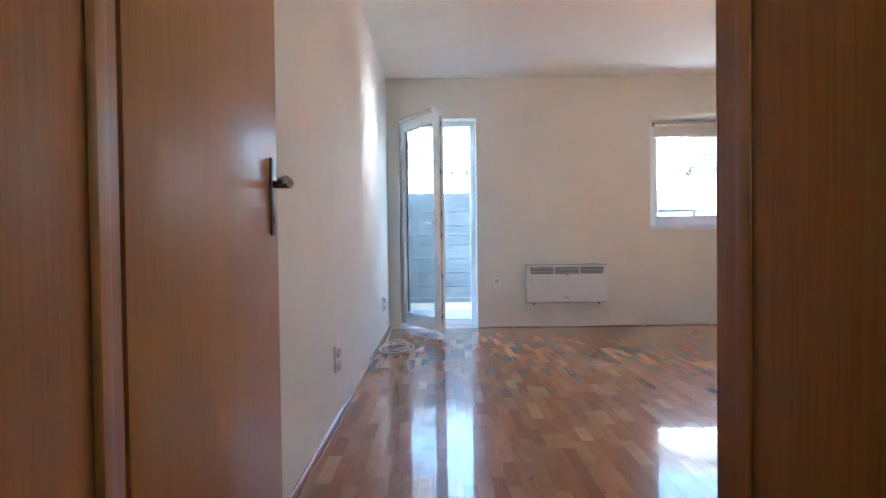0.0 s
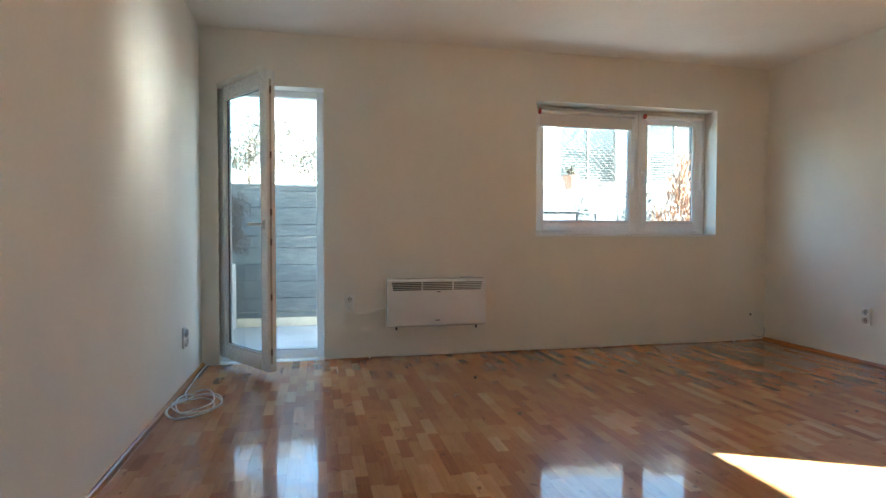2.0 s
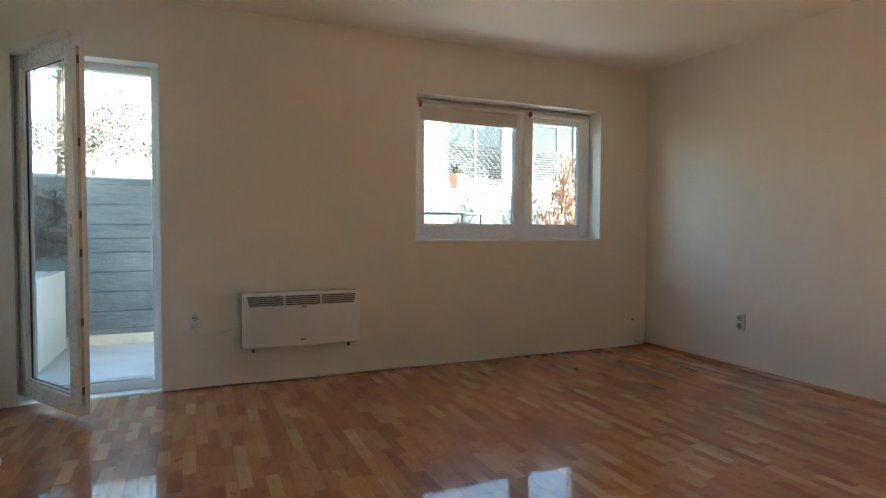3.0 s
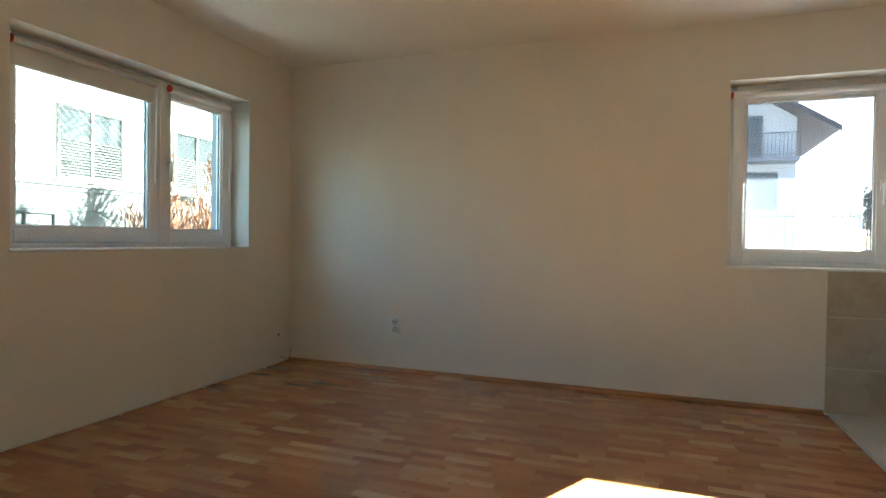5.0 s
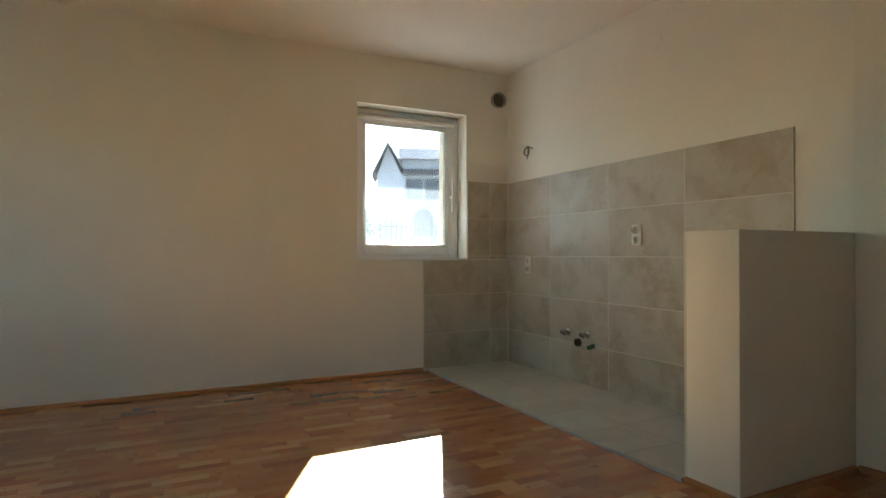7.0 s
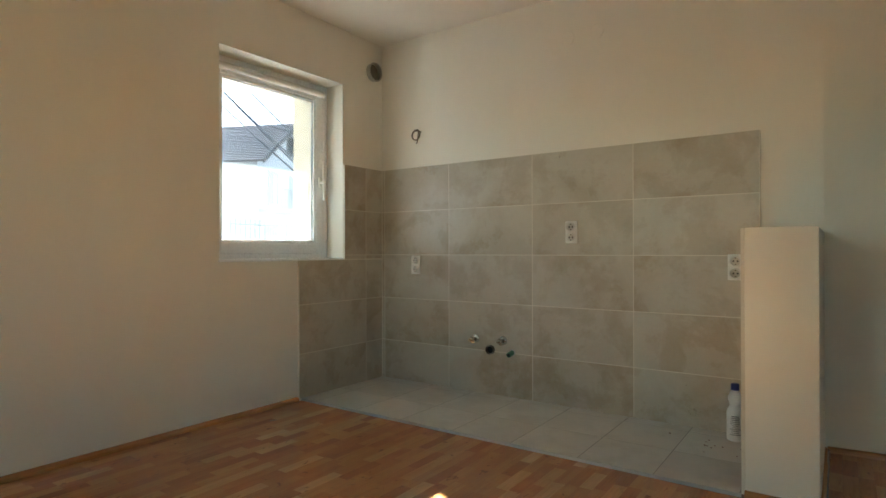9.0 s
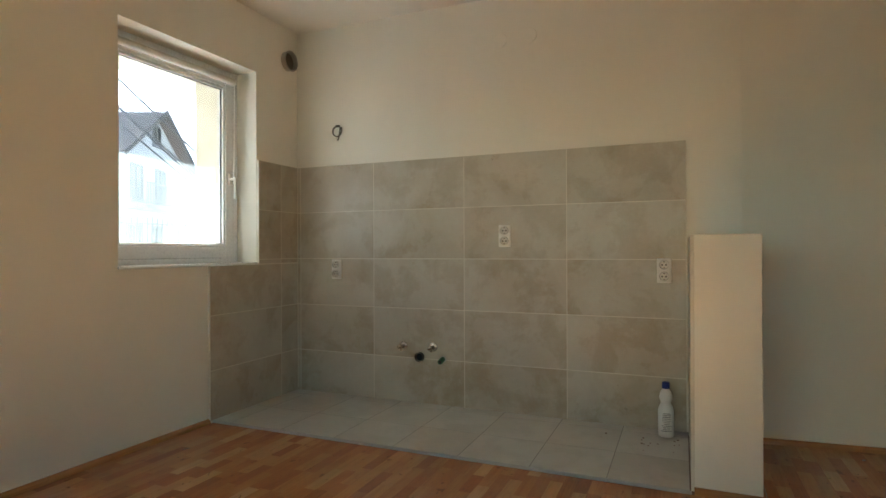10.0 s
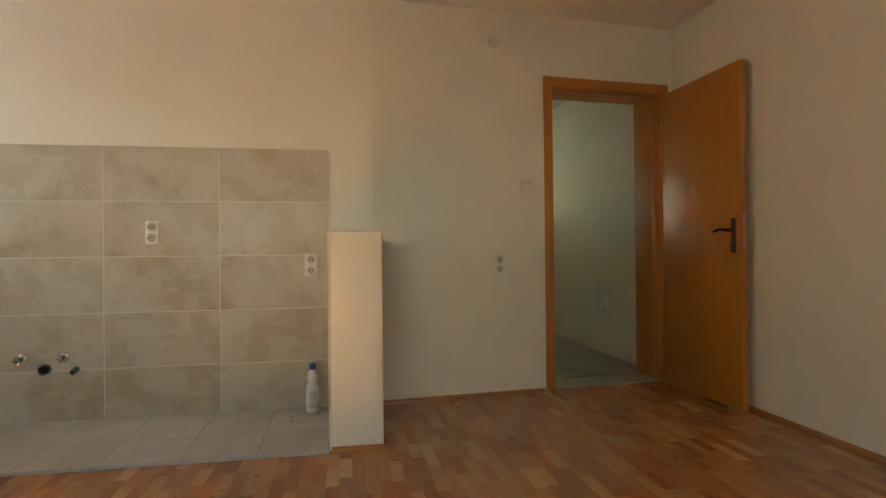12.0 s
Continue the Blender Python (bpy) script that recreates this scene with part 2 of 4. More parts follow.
GREY_PLASTIC = plain("grey_plastic", (0.45, 0.45, 0.46), 0.45)
BLACK = plain("black_plastic", (0.015, 0.015, 0.017), 0.45)
SOCKET_WHITE = plain("white_plastic", (0.82, 0.81, 0.78), 0.3, vary=0.02)
# white plastic greyed: the shade inside the socket wells is in the colour
WELL_SHADE = plain("shaded_white_plastic", (0.62, 0.61, 0.58), 0.45, vary=0.03)
DUCT = plain("dull_brown_metal", (0.17, 0.145, 0.115), 0.55, 0.5, vary=0.2)
CHROME = plain("chrome", (0.50, 0.49, 0.47), 0.2, 1.0, vary=0.04)
BRONZE = plain("dark_bronze", (0.10, 0.072, 0.052), 0.36, 0.85, vary=0.18, scale=30)
STEEL = plain("brushed_steel", (0.45, 0.43, 0.40), 0.32, 1.0, vary=0.08)
RED = plain("red_sticker", (0.45, 0.035, 0.02), 0.5)
GREEN = plain("green_pipe", (0.06, 0.17, 0.10), 0.5)
BLUE = plain("blue_cap_plastic", (0.025, 0.04, 0.24), 0.35)
BOTTLE = plain("white_bottle_plastic", (0.80, 0.80, 0.79), 0.32, vary=0.02)
INK = plain("dark_ink", (0.06, 0.06, 0.075), 0.6)
CABLE = plain("white_cable", (0.74, 0.73, 0.70), 0.42, vary=0.04)
FABRIC = plain("blind_fabric", (0.72, 0.70, 0.66), 0.85, vary=0.03, bumps=0.25, bump_scale=700)
CONCRETE = board_concrete("board_marked_concrete")
SLAB = plain("terrace_concrete", (0.24, 0.24, 0.24), 0.85, vary=0.15, scale=2.5, bumps=0.3)
EARTH = plain("pale_dry_ground", (0.42, 0.38, 0.31), 0.95, vary=0.3, scale=0.8, bumps=0.6, bump_scale=8)
# darker copy of the house white, with the terrace's shade in the colour
PLANTER_SHADE = plain("shaded_white_render", (0.40, 0.40, 0.39), 0.9, vary=0.12, scale=3, bumps=0.4)
HOUSE_WHITE = plain("house_render", (0.60, 0.59, 0.56), 0.9, vary=0.06, scale=1.5, bumps=0.3)
ROOF = plain("roof_tile", (0.10, 0.070, 0.060), 0.75, vary=0.35, scale=3)
TIMBER = plain("dark_timber", (0.035, 0.032, 0.032), 0.7, vary=0.2)
SHUTTER = plain("shutter_slat", (0.10, 0.10, 0.095), 0.6, vary=0.1)
PANE_DARK = plain("dark_window_glass", (0.03, 0.035, 0.04), 0.08, vary=0.1)
IRON = plain("grey_iron", (0.03, 0.032, 0.035), 0.6, 0.2, vary=0.15)
WIRE = plain("galvanised_wire", (0.10, 0.10, 0.098), 0.6, 0.3)
DRY_LEAF = foliage("dry_conifer_leaf", (0.10, 0.034, 0.017), (0.30, 0.15, 0.085))
SHRUB_LEAF = foliage("shrub_leaf", (0.022, 0.025, 0.016), (0.07, 0.058, 0.038))
PLANTER_LEAF = foliage("planter_leaf", (0.028, 0.018, 0.014), (0.085, 0.052, 0.042))
TREE_LEAF = foliage("tree_leaf", (0.06, 0.075, 0.055), (0.12, 0.135, 0.10))
BARK = plain("bark", (0.12, 0.09, 0.07), 0.9, vary=0.3, scale=12, bumps=0.5, bump_scale=40)
POT = plain("clay_pot", (0.42, 0.20, 0.14), 0.8, vary=0.1)


# ---- mesh helpers ----
def box(bm, x0, x1, y0, y1, z0, z1, bevel=0.0, seg=2):
    vs = [bm.verts.new((x, y, z)) for x in (x0, x1) for y in (y0, y1) for z in (z0, z1)]
    fs = [bm.faces.new([vs[i] for i in f]) for f in ((0, 1, 3, 2), (4, 6, 7, 5), (0, 4, 5, 1), (2, 3, 7, 6), (0, 2, 6, 4), (1, 5, 7, 3))]
    if bevel:
        es = list({e for f in fs for e in f.edges})
        bmesh.ops.bevel(bm, geom=es, offset=bevel, segments=seg, affect="EDGES", profile=0.5)
    return bm


def boxes(*dims, bevel=0.0):
    bm = bmesh.new()
    for d in dims:
        box(bm, *d, bevel=bevel)
    return bm


def tube(bm, p0, p1, r0, r1=None, n=16, cap=True):
    r1 = r0 if r1 is None else r1
    p0, p1 = Vector(p0), Vector(p1)
    m = Matrix.Translation((p0 + p1) / 2) @ (p1 - p0).to_track_quat("Z", "Y").to_matrix().to_4x4()
    bmesh.ops.create_cone(bm, cap_ends=cap, segments=n, radius1=r0, radius2=r1, depth=(p1 - p0).length, matrix=m)
    return bm


def lathe(profile, n=28):
    """A turned shape round z from (radius, height) pairs."""
    bm = bmesh.new()
    rings = [[bm.verts.new((r * math.cos(2 * math.pi * i / n), r * math.sin(2 * math.pi * i / n), z)) for i in range(n)] for r, z in profile]
    for a, b in zip(rings, rings[1:]):
        for i in range(n):
            bm.faces.new((a[i], a[(i + 1) % n], b[(i + 1) % n], b[i]))
    bm.faces.new(rings[0][::-1])
    bm.faces.new(rings[-1])
    return bm


def sweep(points, r, n=8, closed=False):
    """A round cable along a smooth line of points."""
    pts = [Vector(p) for p in points]
    fine = []
    k = len(pts)
    for i in range(k if closed else k - 1):
        a, b, c, d = (pts[(i + j) % k] if closed else pts[min(max(i + j, 0), k - 1)] for j in (-1, 0, 1, 2))
        for s in range(6):
            t = s / 6
            fine.append(0.5 * (2 * b + (c - a) * t + (2 * a - 5 * b + 4 * c - d) * t * t + (3 * b - a - 3 * c + d) * t ** 3))
    if not closed:
        fine.append(pts[-1])
    bm = bmesh.new()
    rings = []
    m = len(fine)
    for i, p in enumerate(fine):
        q = fine[(i + 1) % m] if closed or i < m - 1 else p
        o = fine[i - 1] if closed or i else p
        d = (q - o).normalized()
        up = Vector((0, 0, 1)) if abs(d.z) < 0.95 else Vector((1, 0, 0))
        s = d.cross(up).normalized()
        u = s.cross(d)
        rings.append([bm.verts.new(p + r * (math.cos(2 * math.pi * j / n) * s + math.sin(2 * math.pi * j / n) * u)) for j in range(n)])
    for i in range(m if closed else m - 1):
        a, b = rings[i], rings[(i + 1) % m]
        for j in range(n):
            bm.faces.new((a[j], a[(j + 1) % n], b[(j + 1) % n], b[j]))
    return bm


def mesh(name, bm, mat, smooth=None):
    bmesh.ops.recalc_face_normals(bm, faces=bm.faces[:])
    me = bpy.data.meshes.new(name)
    bm.to_mesh(me)
    bm.free()
    me.materials.append(mat)
    if smooth is not None:
        me.shade_smooth()
        me.set_sharp_from_angle(angle=radians(smooth))
    return me


def thing(name, label, category, m=None, kind="", group=""):
    """An empty at the base of a thing that carries its parts."""
    ob = tagged(new(name), label, category, group, kind)
    if m is not None:
        ob.matrix_world = m
    return ob


def part(name, bm, mat, parent, label="", smooth=35, m=None):
    ob = new(name, mesh(name, bm, mat, smooth))
    ob.parent = parent
    if m is not None:
        ob.matrix_local = m
    if label:
        ob["label"] = label
    return ob


def solid(name, bm, mat, label, category, kind="structure", smooth=None, m=None, group=""):
    ob = tagged(new(name, mesh(name, bm, mat, smooth)), label, category, group, kind)
    if m is not None:
        ob.matrix_world = m
    return ob


def pierced(us, vs, holes, d0, d1, axis):
    """A slab over the grid us x vs with cells left out; d0, d1: its two faces. axis 'y': u is x; axis 'x': u is y."""
    bm = bmesh.new()
    cache = {}

    def v(u, w, d):
        k = (round(u, 4), round(w, 4), round(d, 4))
        if k not in cache:
            cache[k] = bm.verts.new((u, d, w) if axis == "y" else (d, u, w))
        return cache[k]

    def full(i, j):
        if not (0 <= i < len(us) - 1 and 0 <= j < len(vs) - 1):
            return False
        cu, cw = (us[i] + us[i + 1]) / 2, (vs[j] + vs[j + 1]) / 2
        return not any(a < cu < b and c < cw < d for a, b, c, d in holes)

    for i in range(len(us) - 1):
        for j in range(len(vs) - 1):
            if not full(i, j):
                continue
            a, b, c, d = us[i], us[i + 1], vs[j], vs[j + 1]
            for dd in (d0, d1):
                bm.faces.new((v(a, c, dd), v(b, c, dd), v(b, d, dd), v(a, d, dd)))
            for other, p, q in (((i - 1, j), (a, c), (a, d)), ((i + 1, j), (b, c), (b, d)), ((i, j - 1), (a, c), (b, c)), ((i, j + 1), (a, d), (b, d))):
                if not full(*other):
                    bm.faces.new((v(*p, d0), v(*q, d0), v(*q, d1), v(*p, d1)))
    return bm


# ---- plan ----
W, E, N, S, H = -0.43, 4.44, 5.62, 0.905, 2.48
OUT_N, OUT_E = 5.97, 4.94
NW = (2.185, 3.905, 0.962, 2.078)
BD = (-0.31, 0.454, 0.0, 2.08)
EW = (1.315, 2.267, 0.893, 2.10)
TILT_DOOR = math.degrees(math.atan2(0.205, 2.12))
DOORWALL = pose(1.69, S, 0, 0, 0, TILT_DOOR)
DO = (-2.02, -1.199, 0.0, 2.015)
DEPTH = 0.29
GROUND = -0.16

# ---- structure ----
us = sorted({W - 0.30, BD[0], BD[1], NW[0], NW[1], OUT_E})
zs = sorted({GROUND, 0.0, NW[2], NW[3], BD[3], H})
wall_north = solid("wall_north", pierced(us, zs, [NW, BD], N, OUT_N, "y"), PAINT, "white painted wall with a window and a balcony door", "wall")
us = sorted({S - 0.3, EW[0], EW[1], N})
zs = sorted({GROUND, EW[2], EW[3], H})
wall_east = solid("wall_east", pierced(us, zs, [EW], E, OUT_E, "x"), PAINT, "white painted wall with a small window", "wall")
wall_west = solid("wall_west", boxes((W - 0.30, W, -2.5, N, GROUND, H)), PAINT, "plain white painted wall", "wall")
wall_south = solid("wall_south", boxes((1.69, E, S - 0.3, S, GROUND, H)), PAINT, "white painted wall above the kitchen tiles", "wall")
us = sorted({-2.16, DO[0] - 0.03, DO[1] + 0.03, 0.0})
wall_door = solid("wall_door", pierced(us, [0.0, DO[3] + 0.03, H], [(DO[0] - 0.03, DO[1] + 0.03, -1, DO[3] + 0.03)], -DEPTH + 0.012, 0.0, "y"), PAINT,
                  "white painted wall with an open wooden door", "wall", m=DOORWALL)
hall_wall_east = solid("wall_hall_east", boxes((1.35, 1.6, -2.5, S - 0.3, GROUND, H)), HALL_PAINT, "plain white hall wall", "wall")
# opening for the added window that lets daylight into the hall
HW3 = (0.15, 0.68, 1.3, 1.9)
hall_wall_south = solid("wall_hall_south", pierced(sorted({W, 1.35, HW3[0], HW3[1]}), [GROUND, HW3[2], HW3[3], H], [HW3], -2.5, -2.25, "y"), HALL_PAINT, "plain white hall wall", "wall")
ceiling = solid("ceiling", boxes((W - 0.30, OUT_E, -2.5, OUT_N, H, H + 0.25)), CEIL, "smooth white painted ceiling", "ceiling")
# the second box is an added overhang; its edge cuts the sun patch indoors
solid("upper_storey", boxes((W - 0.30, OUT_E, -2.5, OUT_N, H + 0.25, 5.6), (OUT_E, 6.33, -1.5, OUT_N, H + 0.25, 5.6)), RENDER, "cream rendered upper storey with an added overhang that trims the sun", "wall")

floor = solid("floor", boxes((W, E, 0.40, N, -0.10, -0.0045)), GAP, "varnished oak strip parquet floor", "floor")
hall_floor = solid("floor_hall", boxes((W, 1.35, -2.25, 0.40, -0.10, -0.004)), FLOOR_GROUT, "grey tiled hall floor", "floor")
kitchen_floor = solid("floor_kitchen", boxes((1.945, E, S, 1.690, -0.004, 0.0136)), FLOOR_GROUT, "pale grey tiled kitchen floor strip", "floor")

half_wall = solid("wall_half", boxes((1.688, 1.929, S + 0.002, 1.676, 0.0, 1.032), bevel=0.006), PAINT, "low white plastered partition beside the kitchen tiles", "wall", smooth=35)

# wall linings of the kitchen corner: grout beds under the tiles
bed_s = solid("tile_bed_south", boxes((1.95, E - 0.001, S, S + 0.0128, 0.0, 1.545)), GROUT, "beige ceramic wall tiles with pale joints", "wall tiles")
bed_e = solid("tile_bed_east", boxes((E - 0.0128, E, S + 0.0132, 1.712, 0.0, EW[2] - 0.008), (E - 0.0128, E, S + 0.0132, EW[0] - 0.004, EW[2] - 0.008, 1.545)), GROUT,
              "beige ceramic wall tiles beside the window", "wall tiles")
bed_h = solid("tile_bed_half_wall", boxes((1.929, 1.9418, S + 0.0135, 1.672, 0.006, 1.030)), GROUT, "beige ceramic tiles on the low partition", "wall tiles")


def quarter_round(bm, length, r=0.025):
    """A quarter-round strip along x from 0, against a wall at y = 0, on the floor, towards +y."""
    prof = [(0.0, 0.0)] + [(r * 0.85 * math.cos(a), r * math.sin(a)) for a in [math.pi / 2 * i / 6 for i in range(7)]]
    ends = [[bm.verts.new((x, y, z)) for y, z in prof] for x in (0.0, length)]
    k = len(prof)
    for i in range(k):
        bm.faces.new((ends[0][i], ends[0][(i + 1) % k], ends[1][(i + 1) % k], ends[1][i]))
    bm.faces.new(ends[0])
    bm.faces.new(ends[1][::-1])
    return bm


def skirting(length, m, label="thin varnished wooden skirting strip"):
    solid("baseboard", quarter_round(bmesh.new(), length), SKIRT_X, label, "skirting", smooth=40, m=m)


skirting(N - 0.62, pose(W, N, 0.0, 0, 0, -90))
skirting(N - 1.716, pose(E, 1.716, 0.0, 0, 0, 90))
skirting(-DO[1] - 0.085, DOORWALL @ pose(DO[1] + 0.075, 0.0, 0.0))
skirting(0.243, pose(1.687, 1.676, 0.0))
skirting(1.676 - S - 0.02, pose(1.688, S + 0.02, 0.0, 0, 0, 90))
solid("trim_north", boxes((BD[1], E - 0.02, N - 0.006, N, 0.0, 0.009), bevel=0.002), SKIRT_X, "thin wooden edge strip along the wall foot", "trim")
solid("trim_kitchen", boxes((1.94, E, 1.6905, 1.6945, 0.0, 0.0143), bevel=0.001), GREY_PLASTIC, "thin pale edge strip of the tiled floor", "trim")


# ---- windows ----
def ring_frame(bm, a0, a1, z0, z1, w, d0, d1, bevel=0.004, foot=None):
    """A rectangular frame in the x-z plane, from y = d0 to d1, w wide, with mitred-looking butt joints."""
    foot = w if foot is None else foot
    box(bm, a0, a0 + w, d0, d1, z0, z1, bevel)
    box(bm, a1 - w, a1, d0, d1, z0, z1, bevel)
    box(bm, a0 + w, a1 - w, d0, d1, z0, z0 + foot, bevel)
    box(bm, a0 + w, a1 - w, d0, d1, z1 - w, z1, bevel)
    return bm


def sash(parent, a0, a1, z0, z1, handle_at=None, border=0.078, pane_mat=None):
    """A casement leaf in the x-z plane: front at y = 0, back at y = 0.06, with its pane and gasket."""
    s = part("sash", ring_frame(bmesh.new(), a0, a1, z0, z1, border, 0.0, 0.062, 0.007), PVC, parent)
    part("bead", ring_frame(bmesh.new(), a0 + border - 0.001, a1 - border + 0.001, z0 + border - 0.001, z1 - border + 0.001, 0.016, 0.008, 0.028, 0.003), PVC, s)
    part("gasket", ring_frame(bmesh.new(), a0 + border + 0.013, a1 - border - 0.013, z0 + border + 0.013, z1 - border - 0.013, 0.006, 0.024, 0.031, 0), GASKET, s, "black rubber gasket")
    g = part("pane", boxes((a0 + border + 0.004, a1 - border - 0.004, 0.030, 0.034, z0 + border + 0.004, z1 - border - 0.004)), pane_mat or GLASS, s, "clear window glass", smooth=None)
    g.visible_shadow = False
    if handle_at:
        hx, hz = handle_at
        bm = boxes((hx - 0.014, hx + 0.014, -0.012, 0.0, hz - 0.035, hz + 0.035), bevel=0.004)
        tube(bm, (hx, -0.012, hz), (hx, -0.045, hz), 0.009)
        box(bm, hx - 0.010, hx + 0.010, -0.055, -0.038, hz - 0.125, hz + 0.012, 0.006)
        part("handle", bm, SOCKET_WHITE, s, "white window handle turned down")
    return s


def roller_blind(name, width, drop, m, label, wand_right=True, wand=0.62):
    """A slim blind clamped to a sash; x along the sash from 0, z down from 0, y towards the room is negative."""
    t = thing(name, label, "roller blind", m)
    bm = bmesh.new()
    tube(bm, (0.012, -0.022, -0.022), (width - 0.012, -0.022, -0.022), 0.020, n=20)
    part("roll", bm, FABRIC, t)
    bm = boxes((0.0, width, -0.006, 0.0, -0.044, 0.004), bevel=0.002)
    part("rail", bm, PVC, t)
    for x, mat, lab in ((0.0, RED, "red tape on the bracket"), (width - 0.012, SOCKET_WHITE, "white bracket")):
        bm = bmesh.new()
        tube(bm, (x, -0.022, -0.022), (x + 0.012, -0.022, -0.022), 0.0235, n=20)
        part("bracket", bm, mat, t, lab)
    part("fabric", boxes((0.014, width - 0.014, -0.0065, -0.005, -0.022 - drop, -0.020)), FABRIC, t, "pale blind cloth", smooth=None)
    part("bottom_bar", boxes((0.012, width - 0.012, -0.012, -0.003, -0.034 - drop, -0.022 - drop), bevel=0.003), PVC, t)
    x = width - 0.004 if wand_right else 0.004
    bm = bmesh.new()
    tube(bm, (x, -0.03, -0.03), (x, -0.022, -wand), 0.0035, n=8)
    tube(bm, (x, -0.022, -wand + 0.12), (x, -0.022, -wand), 0.006, n=10)
    part("wand", bm, PVC, t, "thin white pull wand")
    return t


# north window: two casements in one frame
YF = 5.775
win_n = thing("window_1", "white plastic window with two casements", "window", pose(0, YF, 0), "structure")
bm = ring_frame(bmesh.new(), NW[0] + 0.001, NW[1] - 0.001, NW[2] + 0.001, NW[3] - 0.001, 0.062, 0.008, 0.078)
box(bm, 3.175, 3.255, 0.008, 0.078, NW[2] + 0.063, NW[3] - 0.063, 0.003)
part("window_frame", bm, PVC, win_n)
sash(win_n, 2.226, 3.214, 1.000, 2.056)
sash(win_n, 3.220, 3.872, 1.000, 2.056, (3.262, 1.53))
part("window_sill", boxes((NW[0] - 0.004, NW[1] + 0.004, N - YF - 0.006, 0.006, NW[2] - 0.006, NW[2] + 0.010), bevel=0.004), PVC, win_n)
roller_blind("roller_blind", 0.90, 0.115, pose(2.262, YF - 0.001, 2.046), "pale roller blind drawn down a little way", True, 0.66)
roller_blind("roller_blind", 0.585, 0.004, pose(3.262, YF - 0.001, 2.046), "pale roller blind rolled fully up", True, 0.66)

# rendered outer reveals of the two window openings
# the grey carries the shade of the north side in its colour
REVEAL_SHADE = plain("shaded_facade_render", (0.27, 0.28, 0.30), 0.9, vary=0.08, scale=3, bumps=0.4)


def outer_reveal(name, a0, a1, z0, z1, d0, d1, mat, label, m=None):
    """Four thin rendered slabs that line an opening from the frame outwards."""
    t = 0.004
    solid(name, boxes((a0, a0 + t, d0, d1, z0, z1), (a1 - t, a1, d0, d1, z0, z1), (a0 + t, a1 - t, d0, d1, z1 - t, z1), (a0 + t, a1 - t, d0, d1, z0, z0 + t)), mat, label, "window reveal", m=m)


outer_reveal("trim_reveal_north", NW[0], NW[1], NW[2], NW[3], YF + 0.079, OUT_N + 0.004, REVEAL_SHADE, "rendered outer reveal of the window, north shade put into its grey")

# east window: one casement
XF = 4.585
EM = pose(XF, 0, 0, 0, 0, -90)
win_e = thing("window_2", "white plastic window with one casement", "window", EM, "structure")
part("window_frame", ring_frame(bmesh.new(), -EW[1] + 0.001, -EW[0] - 0.001, EW[2] + 0.001, EW[3] - 0.001, 0.055, 0.008, 0.078), PVC, win_e)
sash(win_e, -EW[1] + 0.036, -EW[0] - 0.036, EW[2] + 0.036, EW[3] - 0.036, (-1.392, 1.42), 0.072, DUSTY_DIM)
part("window_sill", boxes((-EW[1] - 0.004, -EW[0] + 0.004, E - XF - 0.008, 0.006, EW[2] - 0.008, EW[2] + 0.008), bevel=0.004), PVC, win_e)
outer_reveal("trim_reveal_east", -EW[1], -EW[0], EW[2], EW[3], 0.079, OUT_E - XF + 0.004, RENDER, "cream rendered outer reveal of the window", EM)
roller_blind("roller_blind", 0.872, 0.004, EM @ pose(-2.247, -0.001, 2.052), "white roller blind rolled up in its cassette", True, 0.66)

# unseen slab, added so the hall gets ground bounce instead of blue sky
solid("sky_blocking_slab", boxes((-1.5, 5.0, -6.8, -2.501, H + 0.02, H + 0.2)), RENDER, "unseen slab added to keep blue sky light out of the hall", "porch roof")
# window added behind the walker, out of view, to light the hall
win_h = thing("window_3", "added white plastic window, out of view, that lights the hall", "window", pose(0, -2.42, 0), "structure")
part("window_frame", ring_frame(bmesh.new(), HW3[0] + 0.001, HW3[1] - 0.001, HW3[2] + 0.001, HW3[3] - 0.001, 0.05, -0.03, 0.04), PVC, win_h)
hp = part("pane", boxes((HW3[0] + 0.05, HW3[1] - 0.05, 0.0, 0.004, HW3[2] + 0.05, HW3[3] - 0.05)), GLASS, win_h, smooth=None)
hp.visible_shadow = False

# balcony door: fixed frame and an open leaf
YD = 5.745
bd = thing("door_1", "white plastic glazed balcony door standing open", "balcony door", pose(0, YD, 0), "structure")
bm = ring_frame(bmesh.new(), BD[0] + 0.001, BD[1] - 0.001, 0.001, BD[3] - 0.001, 0.052, 0.0, 0.075, foot=0.06)
part("door_frame", bm, PVC, bd)
part("threshold", boxes((BD[0] + 0.06, BD[1] - 0.06, 0.010, 0.065, 0.062, 0.070), bevel=0.002), STEEL, bd, "grey metal threshold")
for z in (0.35, 1.05, 1.75):
    part("strike_plate", boxes((BD[1] - 0.056, BD[1] - 0.0525, 0.02, 0.045, z - 0.03, z + 0.03), bevel=0.001), STEEL, bd)
leaf = part("leaf", ring_frame(bmesh.new(), 0.0, 0.725, 0.045, 2.062, 0.092, -0.062, 0.0, 0.006, foot=0.098), PVC, bd, m=pose(BD[0] + 0.042, -0.002, 0, 0, 0, -56.5))
part("bead", ring_frame(bmesh.new(), 0.090, 0.635, 0.142, 1.972, 0.016, -0.052, -0.034, 0.003), PVC, leaf)
part("gasket", ring_frame(bmesh.new(), 0.104, 0.621, 0.155, 1.959, 0.006, -0.037, -0.027, 0), GASKET, leaf, "black rubber gasket")
